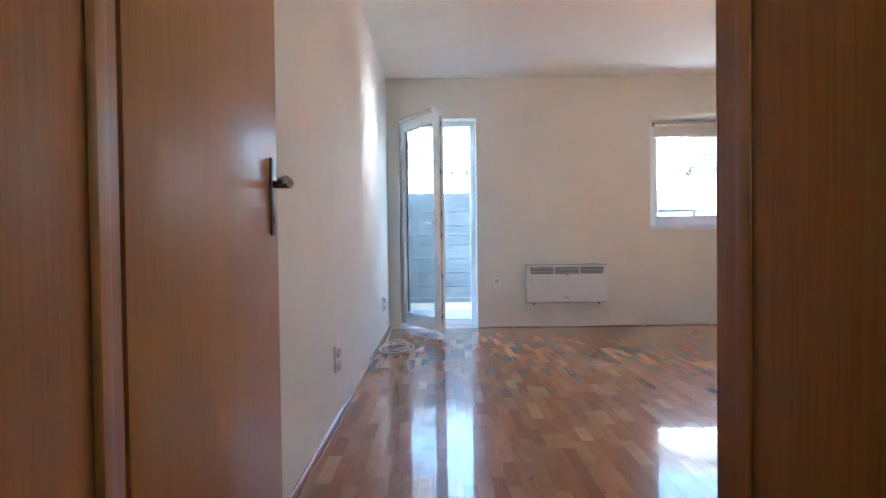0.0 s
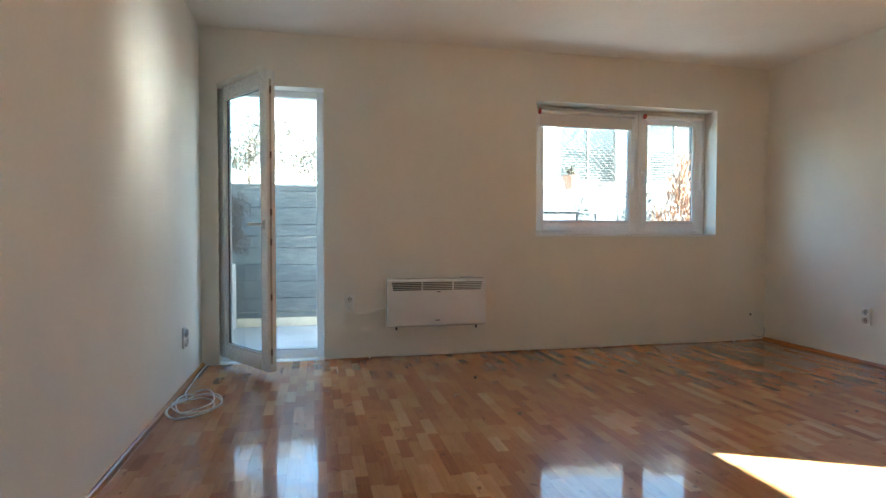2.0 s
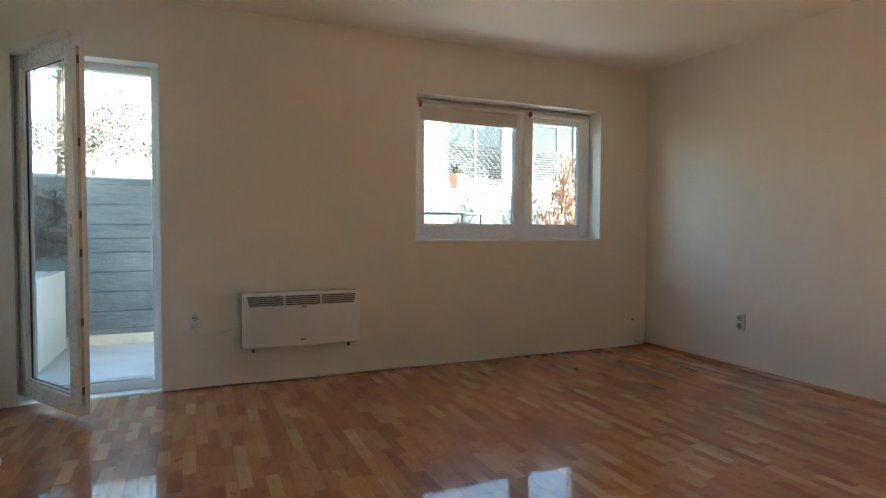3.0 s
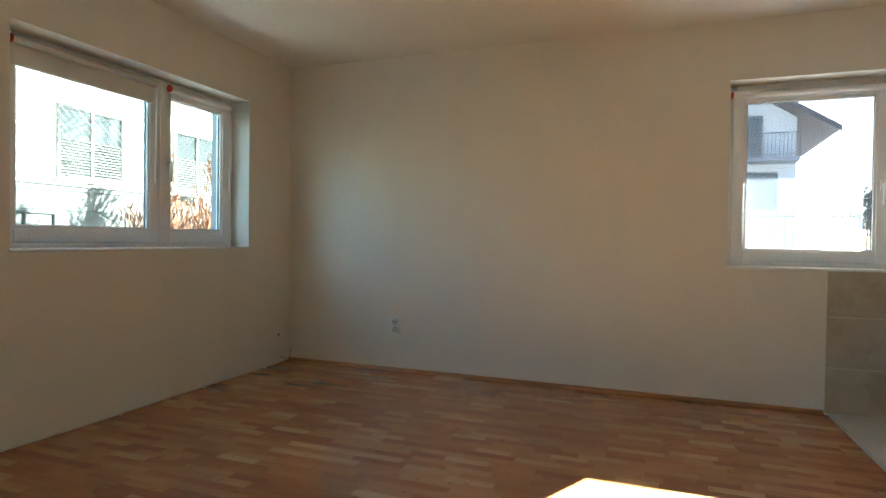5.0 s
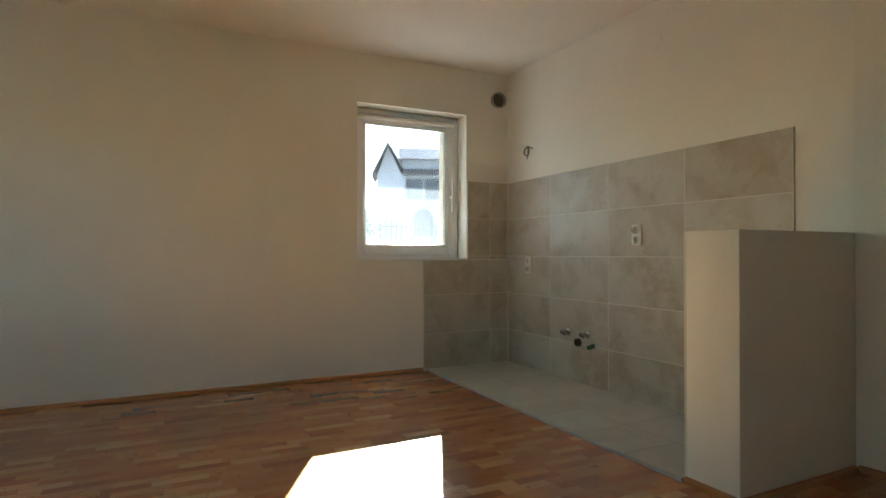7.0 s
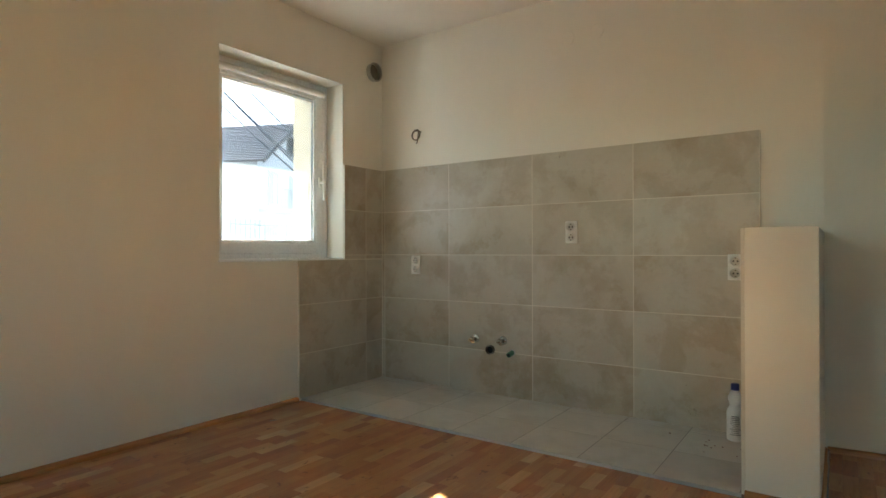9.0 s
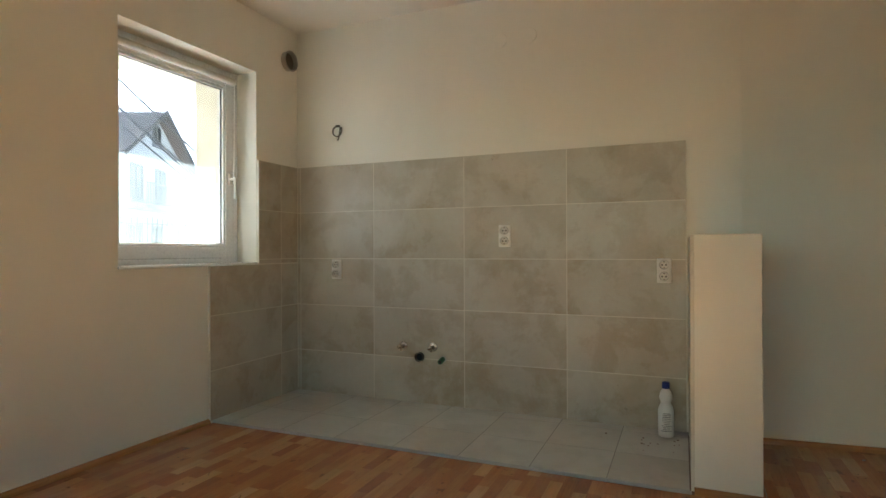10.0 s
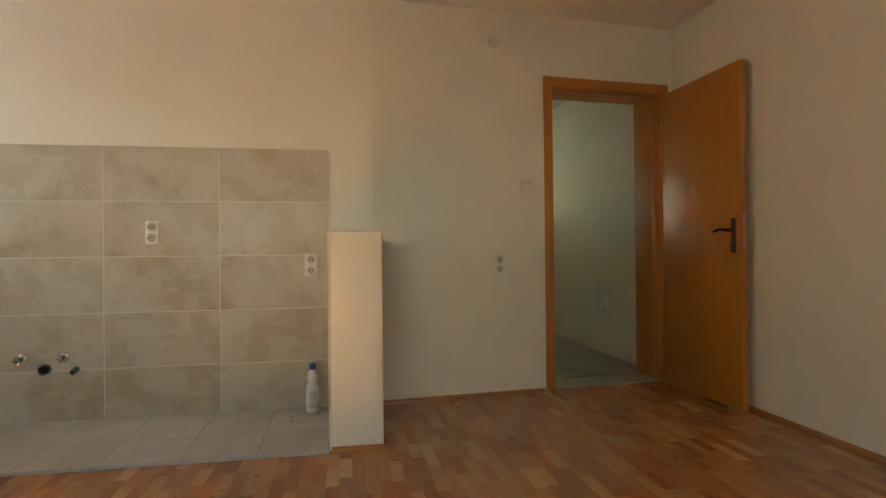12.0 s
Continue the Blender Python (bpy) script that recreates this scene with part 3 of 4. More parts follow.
pn = part("pane", boxes((0.095, 0.630, -0.034, -0.030, 0.146, 1.967)), GLASS, leaf, "clear door glass", smooth=None)
pn.visible_shadow = False
part("edge_gear", boxes((0.7252, 0.7272, -0.045, -0.030, 0.10, 2.0)), STEEL, leaf, "metal locking strip")
for z in (0.18, 0.55, 0.92, 1.12, 1.5, 1.93):
    part("lock_cam", boxes((0.7272, 0.733, -0.044, -0.032, z - 0.022, z + 0.022), bevel=0.002), BRONZE, leaf)
bm = boxes((0.663, 0.691, -0.075, -0.062, 1.00, 1.07), bevel=0.004)
tube(bm, (0.677, -0.075, 1.04), (0.677, -0.112, 1.04), 0.009)
box(bm, 0.555, 0.689, -0.120, -0.102, 1.030, 1.050, 0.006)
part("handle", bm, SOCKET_WHITE, leaf, "white lever handle")
roller_blind("roller_blind", 0.645, 0.004, bd.matrix_world @ pose(BD[0] + 0.042, -0.002, 0, 0, 0, -56.5) @ pose(0.045, -0.0625, 2.085), "white roller blind rolled up on the open door", True, 0.95)

# ---- entrance door ----
ed = thing("door_2", "brown veneered wooden door standing wide open", "door", DOORWALL, "structure")
for a0, a1 in ((DO[0] - 0.03, DO[0]), (DO[1], DO[1] + 0.03)):
    part("lining", boxes((a0 + 0.001, a1 - 0.001, -DEPTH, 0.004, 0.0, DO[3] + 0.029), bevel=0.002), LINING_WOOD, ed, "dark wooden door lining")
part("lining", boxes((DO[0], DO[1], -DEPTH, 0.004, DO[3], DO[3] + 0.029), bevel=0.002), LINING_WOOD, ed, "dark wooden door lining")
for yy0, yy1 in ((0.0045, 0.018), (-DEPTH - 0.016, -DEPTH - 0.0005)):
    part("casing", boxes((DO[0] - 0.066, DO[0] - 0.004, yy0, yy1, 0.0, DO[3] + 0.066), bevel=0.005), FRAME_WOOD, ed)
    part("casing", boxes((DO[1] + 0.004, DO[1] + 0.066, yy0, yy1, 0.0, DO[3] + 0.066), bevel=0.005), FRAME_WOOD, ed)
    part("casing", boxes((DO[0] - 0.004, DO[1] + 0.004, yy0, yy1, DO[3] + 0.004, DO[3] + 0.066), bevel=0.005), FRAME_WOOD, ed)
part("stop", boxes((DO[0] + 0.0005, DO[0] + 0.013, -0.075, -0.045, 0.0, DO[3] - 0.001), (DO[1] - 0.006, DO[1] - 0.0005, -0.075, -0.045, 0.0, DO[3] - 0.001),
                   (DO[0] + 0.014, DO[1] - 0.014, -0.075, -0.045, DO[3] - 0.014, DO[3] - 0.0005), bevel=0.003), FRAME_WOOD, ed)
part("threshold", boxes((DO[0], DO[1], -DEPTH + 0.02, -0.02, 0.0012, 0.007), bevel=0.002), HALL_TILE, ed, "grey threshold")
LEAF = pose(DO[0] - 0.002, 0.024, 0, 0, 0, 85.8)
door_leaf = part("leaf", boxes((0.0, 0.772, 0.0, 0.040, 0.008, 2.0), bevel=0.003), DOOR_WOOD, ed, m=LEAF)
part("edge_band", boxes((0.7722, 0.7755, 0.001, 0.039, 0.009, 1.999), bevel=0.001), FRAME_WOOD, door_leaf, "pale wooden edge band")
part("lock_plate", boxes((0.7756, 0.7775, 0.010, 0.030, 0.94, 1.14), bevel=0.001), STEEL, door_leaf)
for side, y0, out in ((-1, 0.0, 0.042), (1, 0.040, 0.008)):
    pl = part("handle_plate", boxes((0.697, 0.733, min(y0, y0 + side * 0.006), max(y0, y0 + side * 0.006), 0.905, 1.105), bevel=0.0025), BRONZE, door_leaf, "bronze long door plate")
    bm = bmesh.new()
    yb = y0 + side * 0.006
    tube(bm, (0.715, yb, 1.037), (0.715, yb + side * out, 1.037), 0.010)
    bm2 = sweep([(0.719, yb + side * out, 1.037), (0.692, yb + side * (out + 0.005), 1.040), (0.657, yb + side * (out + 0.004), 1.045), (0.622, yb + side * (out + 0.002), 1.037), (0.605, yb + side * (out + 0.001), 1.032)], 0.009, 10)
    tmp = bpy.data.meshes.new("lever")
    bm2.to_mesh(tmp)
    bm2.free()
    bm.from_mesh(tmp)
    part("lever", bm, BRONZE, door_leaf, "bronze lever handle")
    part("keyhole", boxes((0.711, 0.719, min(yb, yb + side * 0.001), max(yb, yb + side * 0.001), 0.936, 0.956)), BLACK, door_leaf, smooth=None)
for z in (0.22, 1.78):
    bm = bmesh.new()
    tube(bm, (-0.004, 0.004, z - 0.04), (-0.004, 0.004, z + 0.04), 0.007, n=12)
    part("hinge", bm, STEEL, door_leaf)


# ---- sockets, switches, covers ----
def double_socket(m, label):
    """A vertical double socket on a wall at y = 0, facing +y."""
    t = thing("double_socket", label, "socket", m, group="double sockets")
    part("plate", boxes((-0.037, 0.037, 0.0, 0.012, -0.066, 0.066), bevel=0.005), SOCKET_WHITE, t)
    for z in (-0.031, 0.031):
        bm = bmesh.new()
        bmesh.ops.create_cone(bm, cap_ends=False, segments=28, radius1=0.026, radius2=0.0235, depth=0.016, matrix=pose(0, 0.018, z, -90, 0, 0))
        bmesh.ops.create_cone(bm, cap_ends=False, segments=28, radius1=0.0195, radius2=0.0235, depth=0.014, matrix=pose(0, 0.019, z, -90, 0, 0))
        f = part("socket_face", bm, SOCKET_WHITE, t)
        part("socket_well", lathe([(0.0197, 0.0), (0.0197, 0.0006), (0.001, 0.0008)], 28), WELL_SHADE, f, "white socket well with its shade put into the grey", m=pose(0, 0.0122, z, -90, 0, 0))
        for x in (-0.0095, 0.0095):
            hb = bmesh.new()
            tube(hb, (x, 0.0122, z), (x, 0.0140, z), 0.0048, n=10)
            part("pin_hole", hb, BLACK, f)
        for zc in (z - 0.016, z + 0.016):
            part("earth_clip", boxes((-0.003, 0.003, 0.0127, 0.020, zc - 0.0025, zc + 0.0025)), BRONZE, f, smooth=None)
    return t


TF = S + 0.0135
sock = double_socket(pose(4.106, TF, 0.848), "white double socket on the beige wall tiles")
for m, lab in ((pose(2.936, TF, 1.056), "white double socket on the beige wall tiles"),
               (pose(2.060, TF, 0.860), "white double socket on the tiles beside the partition"),
               (DOORWALL @ pose(-0.812, 0.0, 0.843), "white double socket on the painted wall"),
               (pose(0.648, N, 0.437, 0, 0, 180), "white double socket with the heater plugged in"),
               (pose(E, 4.622, 0.360, 0, 0, 90), "white double socket low on the painted wall"),
               (pose(W, 2.748, 0.31, 0, 0, -90), "white double socket low on the painted wall"),
               (pose(W, 5.025, 0.315, 0, 0, -90), "white double socket near the balcony door"),
               (pose(W, -0.35, 0.42, 0, 0, -90), "white double socket low on the hall wall")):
    tagged(copy_thing(sock, m), lab)

sw = thing("light_switch", "white square light switch beside the door", "switch", DOORWALL @ pose(-1.010, 0, 1.349))
part("plate", boxes((-0.041, 0.041, 0.0, 0.010, -0.041, 0.041), bevel=0.004), SOCKET_WHITE, sw)
part("rocker", boxes((-0.027, 0.027, 0.010, 0.016, -0.027, 0.027), bevel=0.003), PVC_AGED, sw)


def junction_cover(m, r=0.043):
    ob = solid("junction_cover", lathe([(r, 0.0), (r, 0.002), (r - 0.003, 0.004), (0.004, 0.005)], 32), PAINT, "round white junction box cover high on the wall", "junction cover",
               kind="", smooth=30, m=m @ pose(0, 0, 0, -90, 0, 0), group="junction covers")
    return ob


for m in (pose(2.965, S, 2.22), pose(2.786, S, 2.225), DOORWALL @ pose(-1.03, 0, 2.152), DOORWALL @ pose(-0.79, 0, 2.285)):
    junction_cover(m)

# vent pipe end in the corner
vp = thing("vent_pipe", "open metal vent pipe end in the wall", "vent pipe", pose(E, 1.012, 2.256, 0, 0, 90))
bm = bmesh.new()
for r0, r1, y0, y1 in ((0.064, 0.064, -0.02, 0.035), (0.060, 0.060, -0.02, 0.035)):
    bmesh.ops.create_cone(bm, cap_ends=False, segments=36, radius1=r0, radius2=r1, depth=y1 - y0, matrix=pose(0, (y0 + y1) / 2, 0, -90, 0, 0))
part("pipe", bm, STEEL, vp, "grey metal pipe rim")
part("collar", sweep([(0.064 * math.cos(a), 0.034, 0.064 * math.sin(a)) for a in [2 * math.pi * i / 16 for i in range(16)]], 0.0055, 8, True), STEEL, vp)
# flat dark disc near the mouth, coloured as the pipe's shaded depth
bm = bmesh.new()
bmesh.ops.create_circle(bm, cap_ends=True, segments=32, radius=0.060, matrix=pose(0, 0.006, 0, 90, 0, 0))
part("throat", bm, DUCT, vp, "dark inside of the pipe")

# loop of lamp wire
lw = thing("lamp_wire", "coiled grey lamp wire sticking out of the wall", "wire", pose(4.075, S, 1.765))
part("hole", lathe([(0.006, 0.0), (0.006, 0.0015), (0.001, 0.0016)], 12), BLACK, lw, m=pose(0, 0, 0.03, -90, 0, 0))
pts = [(0.0, 0.0, 0.03), (0.0, 0.03, 0.035)] + [(0.034 * math.sin(a), 0.05 + 0.006 * a / 6.28, 0.034 * math.cos(a) - 0.002) for a in [2 * math.pi * i / 14 for i in range(27)]] + [(-0.012, 0.055, -0.05), (-0.004, 0.06, -0.062)]
part("wire", sweep(pts, 0.0038, 8), DUCT, lw)
bm = boxes((-0.014, 0.014, 0.040, 0.056, 0.026, 0.040), bevel=0.003)
part("connector", bm, BLACK, lw, "black terminal connector")

# water connections
for x, z in ((3.609, 0.366), (3.402, 0.370)):
    v = thing("angle_valve", "chrome angle valve on the tiled wall", "valve", pose(x, TF, z), group="angle valves")
    part("rosette", lathe([(0.029, 0.0), (0.028, 0.004), (0.018, 0.011), (0.013, 0.012)], 28), CHROME, v, m=pose(0, 0, 0, -90, 0, 0))
    bm = bmesh.new()
    tube(bm, (0, 0.01, 0), (0, 0.05, 0), 0.0105)
    tube(bm, (0, 0.036, 0), (0, 0.036, -0.026), 0.009, n=6)
    part("body", bm, CHROME, v)
    part("handwheel", lathe([(0.008, 0.0), (0.015, 0.003), (0.017, 0.010), (0.015, 0.017), (0.006, 0.019)], 10), CHROME, v, m=pose(0, 0.048, 0, -90, 0, 0))
dr = thing("drain_outlet", "open brown drain outlet in the tiles", "drain", pose(3.493, TF, 0.303))
bm = bmesh.new()
bmesh.ops.create_cone(bm, cap_ends=False, segments=24, radius1=0.030, radius2=0.030, depth=0.02, matrix=pose(0, 0.009, 0, -90, 0, 0))
bmesh.ops.create_cone(bm, cap_ends=False, segments=24, radius1=0.024, radius2=0.024, depth=0.02, matrix=pose(0, 0.009, 0, -90, 0, 0))
part("rim", bm, BRONZE, dr)
part("throat", lathe([(0.026, 0.0), (0.026, 0.001), (0.002, 0.0015)], 20), BLACK, dr, m=pose(0, 0.001, 0, -90, 0, 0))
gp = thing("capped_pipe", "short green plastic water pipe stub", "pipe", pose(3.336, TF, 0.293))
bm = bmesh.new()
tube(bm, (0, 0, 0.006), (0, 0.05, -0.004), 0.016, n=16)
part("stub", bm, GREEN, gp)
part("collar", lathe([(0.021, 0.0), (0.021, 0.004), (0.017, 0.005)], 20), GREY_PLASTIC, gp, m=pose(0, 0, 0.006, -90, 0, 0))
part("opening", lathe([(0.011, 0.0), (0.011, 0.001), (0.001, 0.0012)], 14), BLACK, gp, m=pose(0, 0.0502, -0.004, -101, 0, 0))

# ---- heater ----
he = thing("convector_heater", "white wall-mounted electric convector heater", "heater", pose(0.93, N, 0.238, 0, 0, 0))
HW_, HH = 0.785, 0.385
bm = bmesh.new()
sec = [(-0.018, 0.0), (-0.112, 0.018), (-0.118, 0.028), (-0.118, HH - 0.012), (-0.108, HH), (-0.018, HH)]
for a, b in ((0.0, HW_),):
    ends = [[bm.verts.new((x, y, z)) for y, z in sec] for x in (a, b)]
    for i in range(len(sec)):
        bm.faces.new((ends[0][i], ends[0][(i + 1) % len(sec)], ends[1][(i + 1) % len(sec)], ends[1][i]))
    bm.faces.new(ends[0])
    bm.faces.new(ends[1][::-1])
bmesh.ops.bevel(bm, geom=bm.edges[:], offset=0.004, segments=2, affect="EDGES", profile=0.5)
body = part("body", bm, WHITE_METAL, he)
for k in range(3):
    x0 = 0.030 + k * 0.246
    for i in range(5):
        z = HH - 0.028 - i * 0.0135
        part("vent_slot", boxes((x0 + (i * 0.003 if k == 0 else 0), x0 + 0.233 - (i * 0.003 if k == 2 else 0), -0.1195, -0.1165, z - 0.0042, z + 0.0042), bevel=0.001), BLACK, body, "black vent slot", smooth=None)
for x0, x1, z in ((0.385, 0.415, 0.285), (0.375, 0.398, 0.062), (0.402, 0.412, 0.062)):
    part("marking", boxes((x0, x1, -0.1188, -0.1178, z - 0.004, z + 0.004)), INK, body, smooth=None)
for x in (0.07, 0.71):
    bm = bmesh.new()
    tube(bm, (x, -0.098, -0.010), (x, -0.098, 0.014), 0.008, n=12)
    part("foot_pin", bm, BLACK, he)
    part("wall_bracket", boxes((x - 0.02, x + 0.02, -0.018, 0.0, 0.05, HH - 0.03), bevel=0.002), STEEL, he)
part("control_box", boxes((0.60, 0.70, -0.085, -0.03, HH - 0.001, HH + 0.010), bevel=0.003), GREY_PLASTIC, he, "grey control panel on top")
HI = he.matrix_world.inverted()
part("power_cord", sweep([(0.655, N - 0.05, 0.415), (0.665, N - 0.055, 0.375), (0.70, N - 0.035, 0.355), (0.78, N - 0.02, 0.352), (0.86, N - 0.025, 0.375), (0.935, N - 0.03, 0.405)], 0.0032, 8),
     CABLE, he, "thin white power cord", 60, HI)
part("plug", lathe([(0.0185, 0.0), (0.0185, 0.012), (0.016, 0.034), (0.008, 0.040)], 20), SOCKET_WHITE, he, "white round mains plug", 40, HI @ pose(0.648, N - 0.014, 0.406, 90, 0, 0))

# ---- cables on the floor ----
random.seed(5)
coil = []
for i in range(64):
    a = 2 * math.pi * i / 16 + 2.3
    k = i // 16
    rx, ry = (0.130, 0.108, 0.122, 0.098)[k] + 0.010 * math.sin(2 * a + k), (0.225, 0.195, 0.17, 0.205)[k] + 0.016 * math.sin(2 * a + 1.9 * k)
    cx, cy = (-0.272, -0.285, -0.262, -0.280)[k], (4.565, 4.50, 4.555, 4.60)[k]
    coil.append((cx + rx * math.cos(a), cy + ry * math.sin(a), 0.007 + 0.006 * k + 0.008 * abs(math.sin(a * 1.5))))
tail = [(-0.385, 4.86, 0.008), (-0.392, 5.10, 0.008), (-0.396, 5.35, 0.012), (-0.385, 5.56, 0.014), (-0.33, 5.592, 0.010), (-0.22, 5.605, 0.009), (0.10, 5.607, 0.009), (0.40, 5.603, 0.010), (0.50, 5.598, 0.014)]
tail += [(0.5 + i * 0.32, 5.603 + 0.003 * math.sin(i * 2.1), 0.012 + 0.003 * math.sin(i * 1.7)) for i in range(1, 13)]
solid("white_cable", sweep(coil[::-1] + tail, 0.0043, 8), CABLE, "coiled white cable on the floor running along the wall", "cable", kind="", smooth=60)
for i in range(6):
    x = 0.8 + i * 0.66
    solid("cable_clip", boxes((x - 0.005, x + 0.005, N - 0.026, N - 0.0062, 0.0005, 0.021), bevel=0.003), SOCKET_WHITE, "small white cable clip at the wall foot", "cable clip", kind="", smooth=35, group="cable clips")
solid("antenna_cable", sweep([(4.300, N, 0.060), (4.36, N - 0.02, 0.030), (4.405, N - 0.03, 0.045), (4.412, N - 0.032, 0.095), (4.414, N - 0.030, 0.118)], 0.004, 8), GREY_PLASTIC,
      "short grey cable end standing in the corner", "cable", kind="", smooth=60)
solid("wall_plug_hole", lathe([(0.011, 0.0), (0.011, 0.0012), (0.001, 0.0016)], 14), BRONZE, "small dark plugged hole in the wall", "wall hole", kind="", smooth=40, m=pose(4.288, N, 0.24, 90, 0, 0))

# ---- bottle ----
bo = thing("cleaner_bottle", "white plastic cleaner bottle with a blue cap", "bottle", pose(2.052, 1.022, 0.0145, 0, 0, 38))
part("body", lathe([(0.030, 0.0), (0.036, 0.004), (0.038, 0.012), (0.038, 0.135), (0.034, 0.152), (0.026, 0.166), (0.0235, 0.174), (0.027, 0.184), (0.0315, 0.198), (0.031, 0.212), (0.024, 0.232), (0.016, 0.243), (0.0145, 0.252)], 32), BOTTLE, bo)
cap = part("cap", lathe([(0.0185, 0.246), (0.019, 0.249), (0.0185, 0.274), (0.016, 0.278), (0.006, 0.279)], 20), BLUE, bo, "dark blue screw cap")
random.seed(3)
for i in range(11):
    z = 0.122 - i * 0.0088
    w = random.uniform(0.5, 1.0)
    bm = bmesh.new()
    for j in range(8):
        a0, a1 = math.radians(60 - 40 * w + j * 80 * w / 8), math.radians(60 - 40 * w + (j + 0.86) * 80 * w / 8)
        hgt = 0.0028 if i > 2 else 0.0036
        q = [(0.0384 * math.cos(a), 0.0384 * math.sin(a), zz) for a, zz in ((a0, z), (a1, z), (a1, z + hgt), (a0, z + hgt))]
        bm.faces.new([bm.verts.new(p) for p in q])
    part("print_line", bm, INK, bo, "dark printed line", smooth=None)

random.seed(8)
bm = bmesh.new()
for i in range(14):
    cx, cy, r = 2.12 + random.gauss(0, 0.07), 1.16 + random.gauss(0, 0.05), random.uniform(0.002, 0.007)
    pts = [(cx + r * random.uniform(0.5, 1.4) * math.cos(a), cy + r * random.uniform(0.4, 1.0) * math.sin(a), 0.0147 + random.uniform(0, 0.001)) for a in [2 * math.pi * k / 6 for k in range(6)]]
    top = [bm.verts.new((x, y, z + 0.0015)) for x, y, z in pts]
    low = [bm.verts.new((x, y, 0.0143)) for x, y, z in pts]
    bm.faces.new(top)
    for k in range(6):
        bm.faces.new((low[k], low[(k + 1) % 6], top[(k + 1) % 6], top[k]))
solid("dirt_crumbs", bm, GAP, "dark dirt crumbs on the pale floor tiles", "dirt", kind="stuff")

# ---- outside ----
xs = np.concatenate([np.linspace(-400, -30, 8), np.linspace(-20, 40, 41), np.linspace(60, 400, 8)])
ys = np.concatenate([np.linspace(-400, -30, 8), np.linspace(-20, 8.20, 20), [8.36, 8.40], np.linspace(9, 40, 24), np.linspace(60, 400, 8)])


def terrain(x, y):
    far = max(0.0, y - 8.36)
    z = GROUND - 0.02 if y < 8.3 else 1.47 + 0.11 * min(far, 9) + 0.03 * max(0, min(far - 9, 200))
    return z + (0.05 * noise.noise(Vector((x * 0.4, y * 0.4, 0))) if y > 8.5 or abs(x - 2) > 12 else 0)


bm = bmesh.new()
grid = [[bm.verts.new((x, y, terrain(x, y))) for y in ys] for x in xs]
for i in range(len(xs) - 1):
    for j in range(len(ys) - 1):
        bm.faces.new((grid[i][j], grid[i + 1][j], grid[i + 1][j + 1], grid[i][j + 1]))
solid("ground", bm, EARTH, "pale dry ground rising behind the house", "ground", smooth=60)
solid("pavement", boxes((-4.0, 7.0, OUT_N, 8.19, GROUND - 0.1, GROUND + 0.02)), SLAB, "pale concrete terrace slab", "terrace")

rw = thing("retaining_wall", "grey board-marked concrete retaining wall", "retaining wall", kind="structure")
part("core", boxes((-6.0, 9.0, 8.225, 8.37, GROUND - 0.1, 1.53)), CONCRETE, rw, smooth=None)
random.seed(11)
z = GROUND + 0.02
k = 0
while z < 1.52:
    h = min(random.choice((0.14, 0.17, 0.2)), 1.53 - z)
    x = -6.0
    while x < 9.0:
        w = 15.0
        d = random.uniform(0.0, 0.010)
        part("board_mark", boxes((x + 0.002, min(x + w, 9.0) - 0.002, 8.205 + d, 8.224, z + 0.003, z + h - 0.003), bevel=0.003), CONCRETE, rw, smooth=None)
        x += w
    z += h
part("coping", boxes((-6.0, 9.0, 8.20, 8.40, 1.531, 1.56), bevel=0.006), SLAB, rw)

pl = solid("planter_wall", boxes((-1.9, -0.52, 7.1, 8.19, GROUND + 0.02, 0.62), bevel=0.01), PLANTER_SHADE, "low white rendered planter wall", "planter", kind="", smooth=35)


def leaf_cloud(bm, centre, radii, count, size, seed, droop=0.3, spray=False):
    rng = random.Random(seed)
    for _ in range(count):
        d = Vector((rng.gauss(0, 1), rng.gauss(0, 1), rng.gauss(0, 1))).normalized() * (rng.random() ** 0.45)
        d *= 0.75 + 0.4 * noise.noise(d * 2.3 + Vector((seed, 0, 0)))
        p = Vector(centre) + Vector((d.x * radii[0], d.y * radii[1], d.z * radii[2]))
        s = size * rng.uniform(0.6, 1.5)
        q = Euler((rng.uniform(0, 6.3), rng.uniform(0, 6.3), rng.uniform(0, 6.3))).to_matrix()
        if spray:
            way = Vector((d.x + rng.uniform(-0.5, 0.5), d.y + rng.uniform(-0.5, 0.5), 0.9 + rng.random())).normalized()
            q = way.to_track_quat("X", "Z").to_matrix() @ Euler((rng.uniform(0, 6.3), 0, 0)).to_matrix()
            pts = [p + q @ Vector(v) * s for v in ((-0.6, 0, 0), (0.1, -0.11, 0), (0.9, 0, 0), (0.1, 0.11, 0))]
        else:
            pts = [p + q @ Vector(v) * s for v in ((-0.5, 0, 0), (0, -0.2, 0.08), (0.6, 0, -droop * 0.2), (0, 0.2, 0.08))]
        bm.faces.new([bm.verts.new(v) for v in pts])
    return bm


def plant(name, label, category, base, trunk_h, trunk_r, clouds, leaf_mat, size, limbs=7, seed=1, kind="", spray=False):
    """A tapered trunk with limbs and a crown of many small leaves."""
    t = thing(name, label, category, pose(*base), kind)
    rng = random.Random(seed)
    bm = tube(bmesh.new(), (0, 0, 0), (0, 0, trunk_h), trunk_r, trunk_r * 0.4, 9)
    for c, r, _ in clouds:
        for _k in range(limbs):
            end = Vector(c) + Vector((rng.uniform(-1, 1) * r[0], rng.uniform(-1, 1) * r[1], rng.uniform(-0.6, 0.9) * r[2])) * 0.8
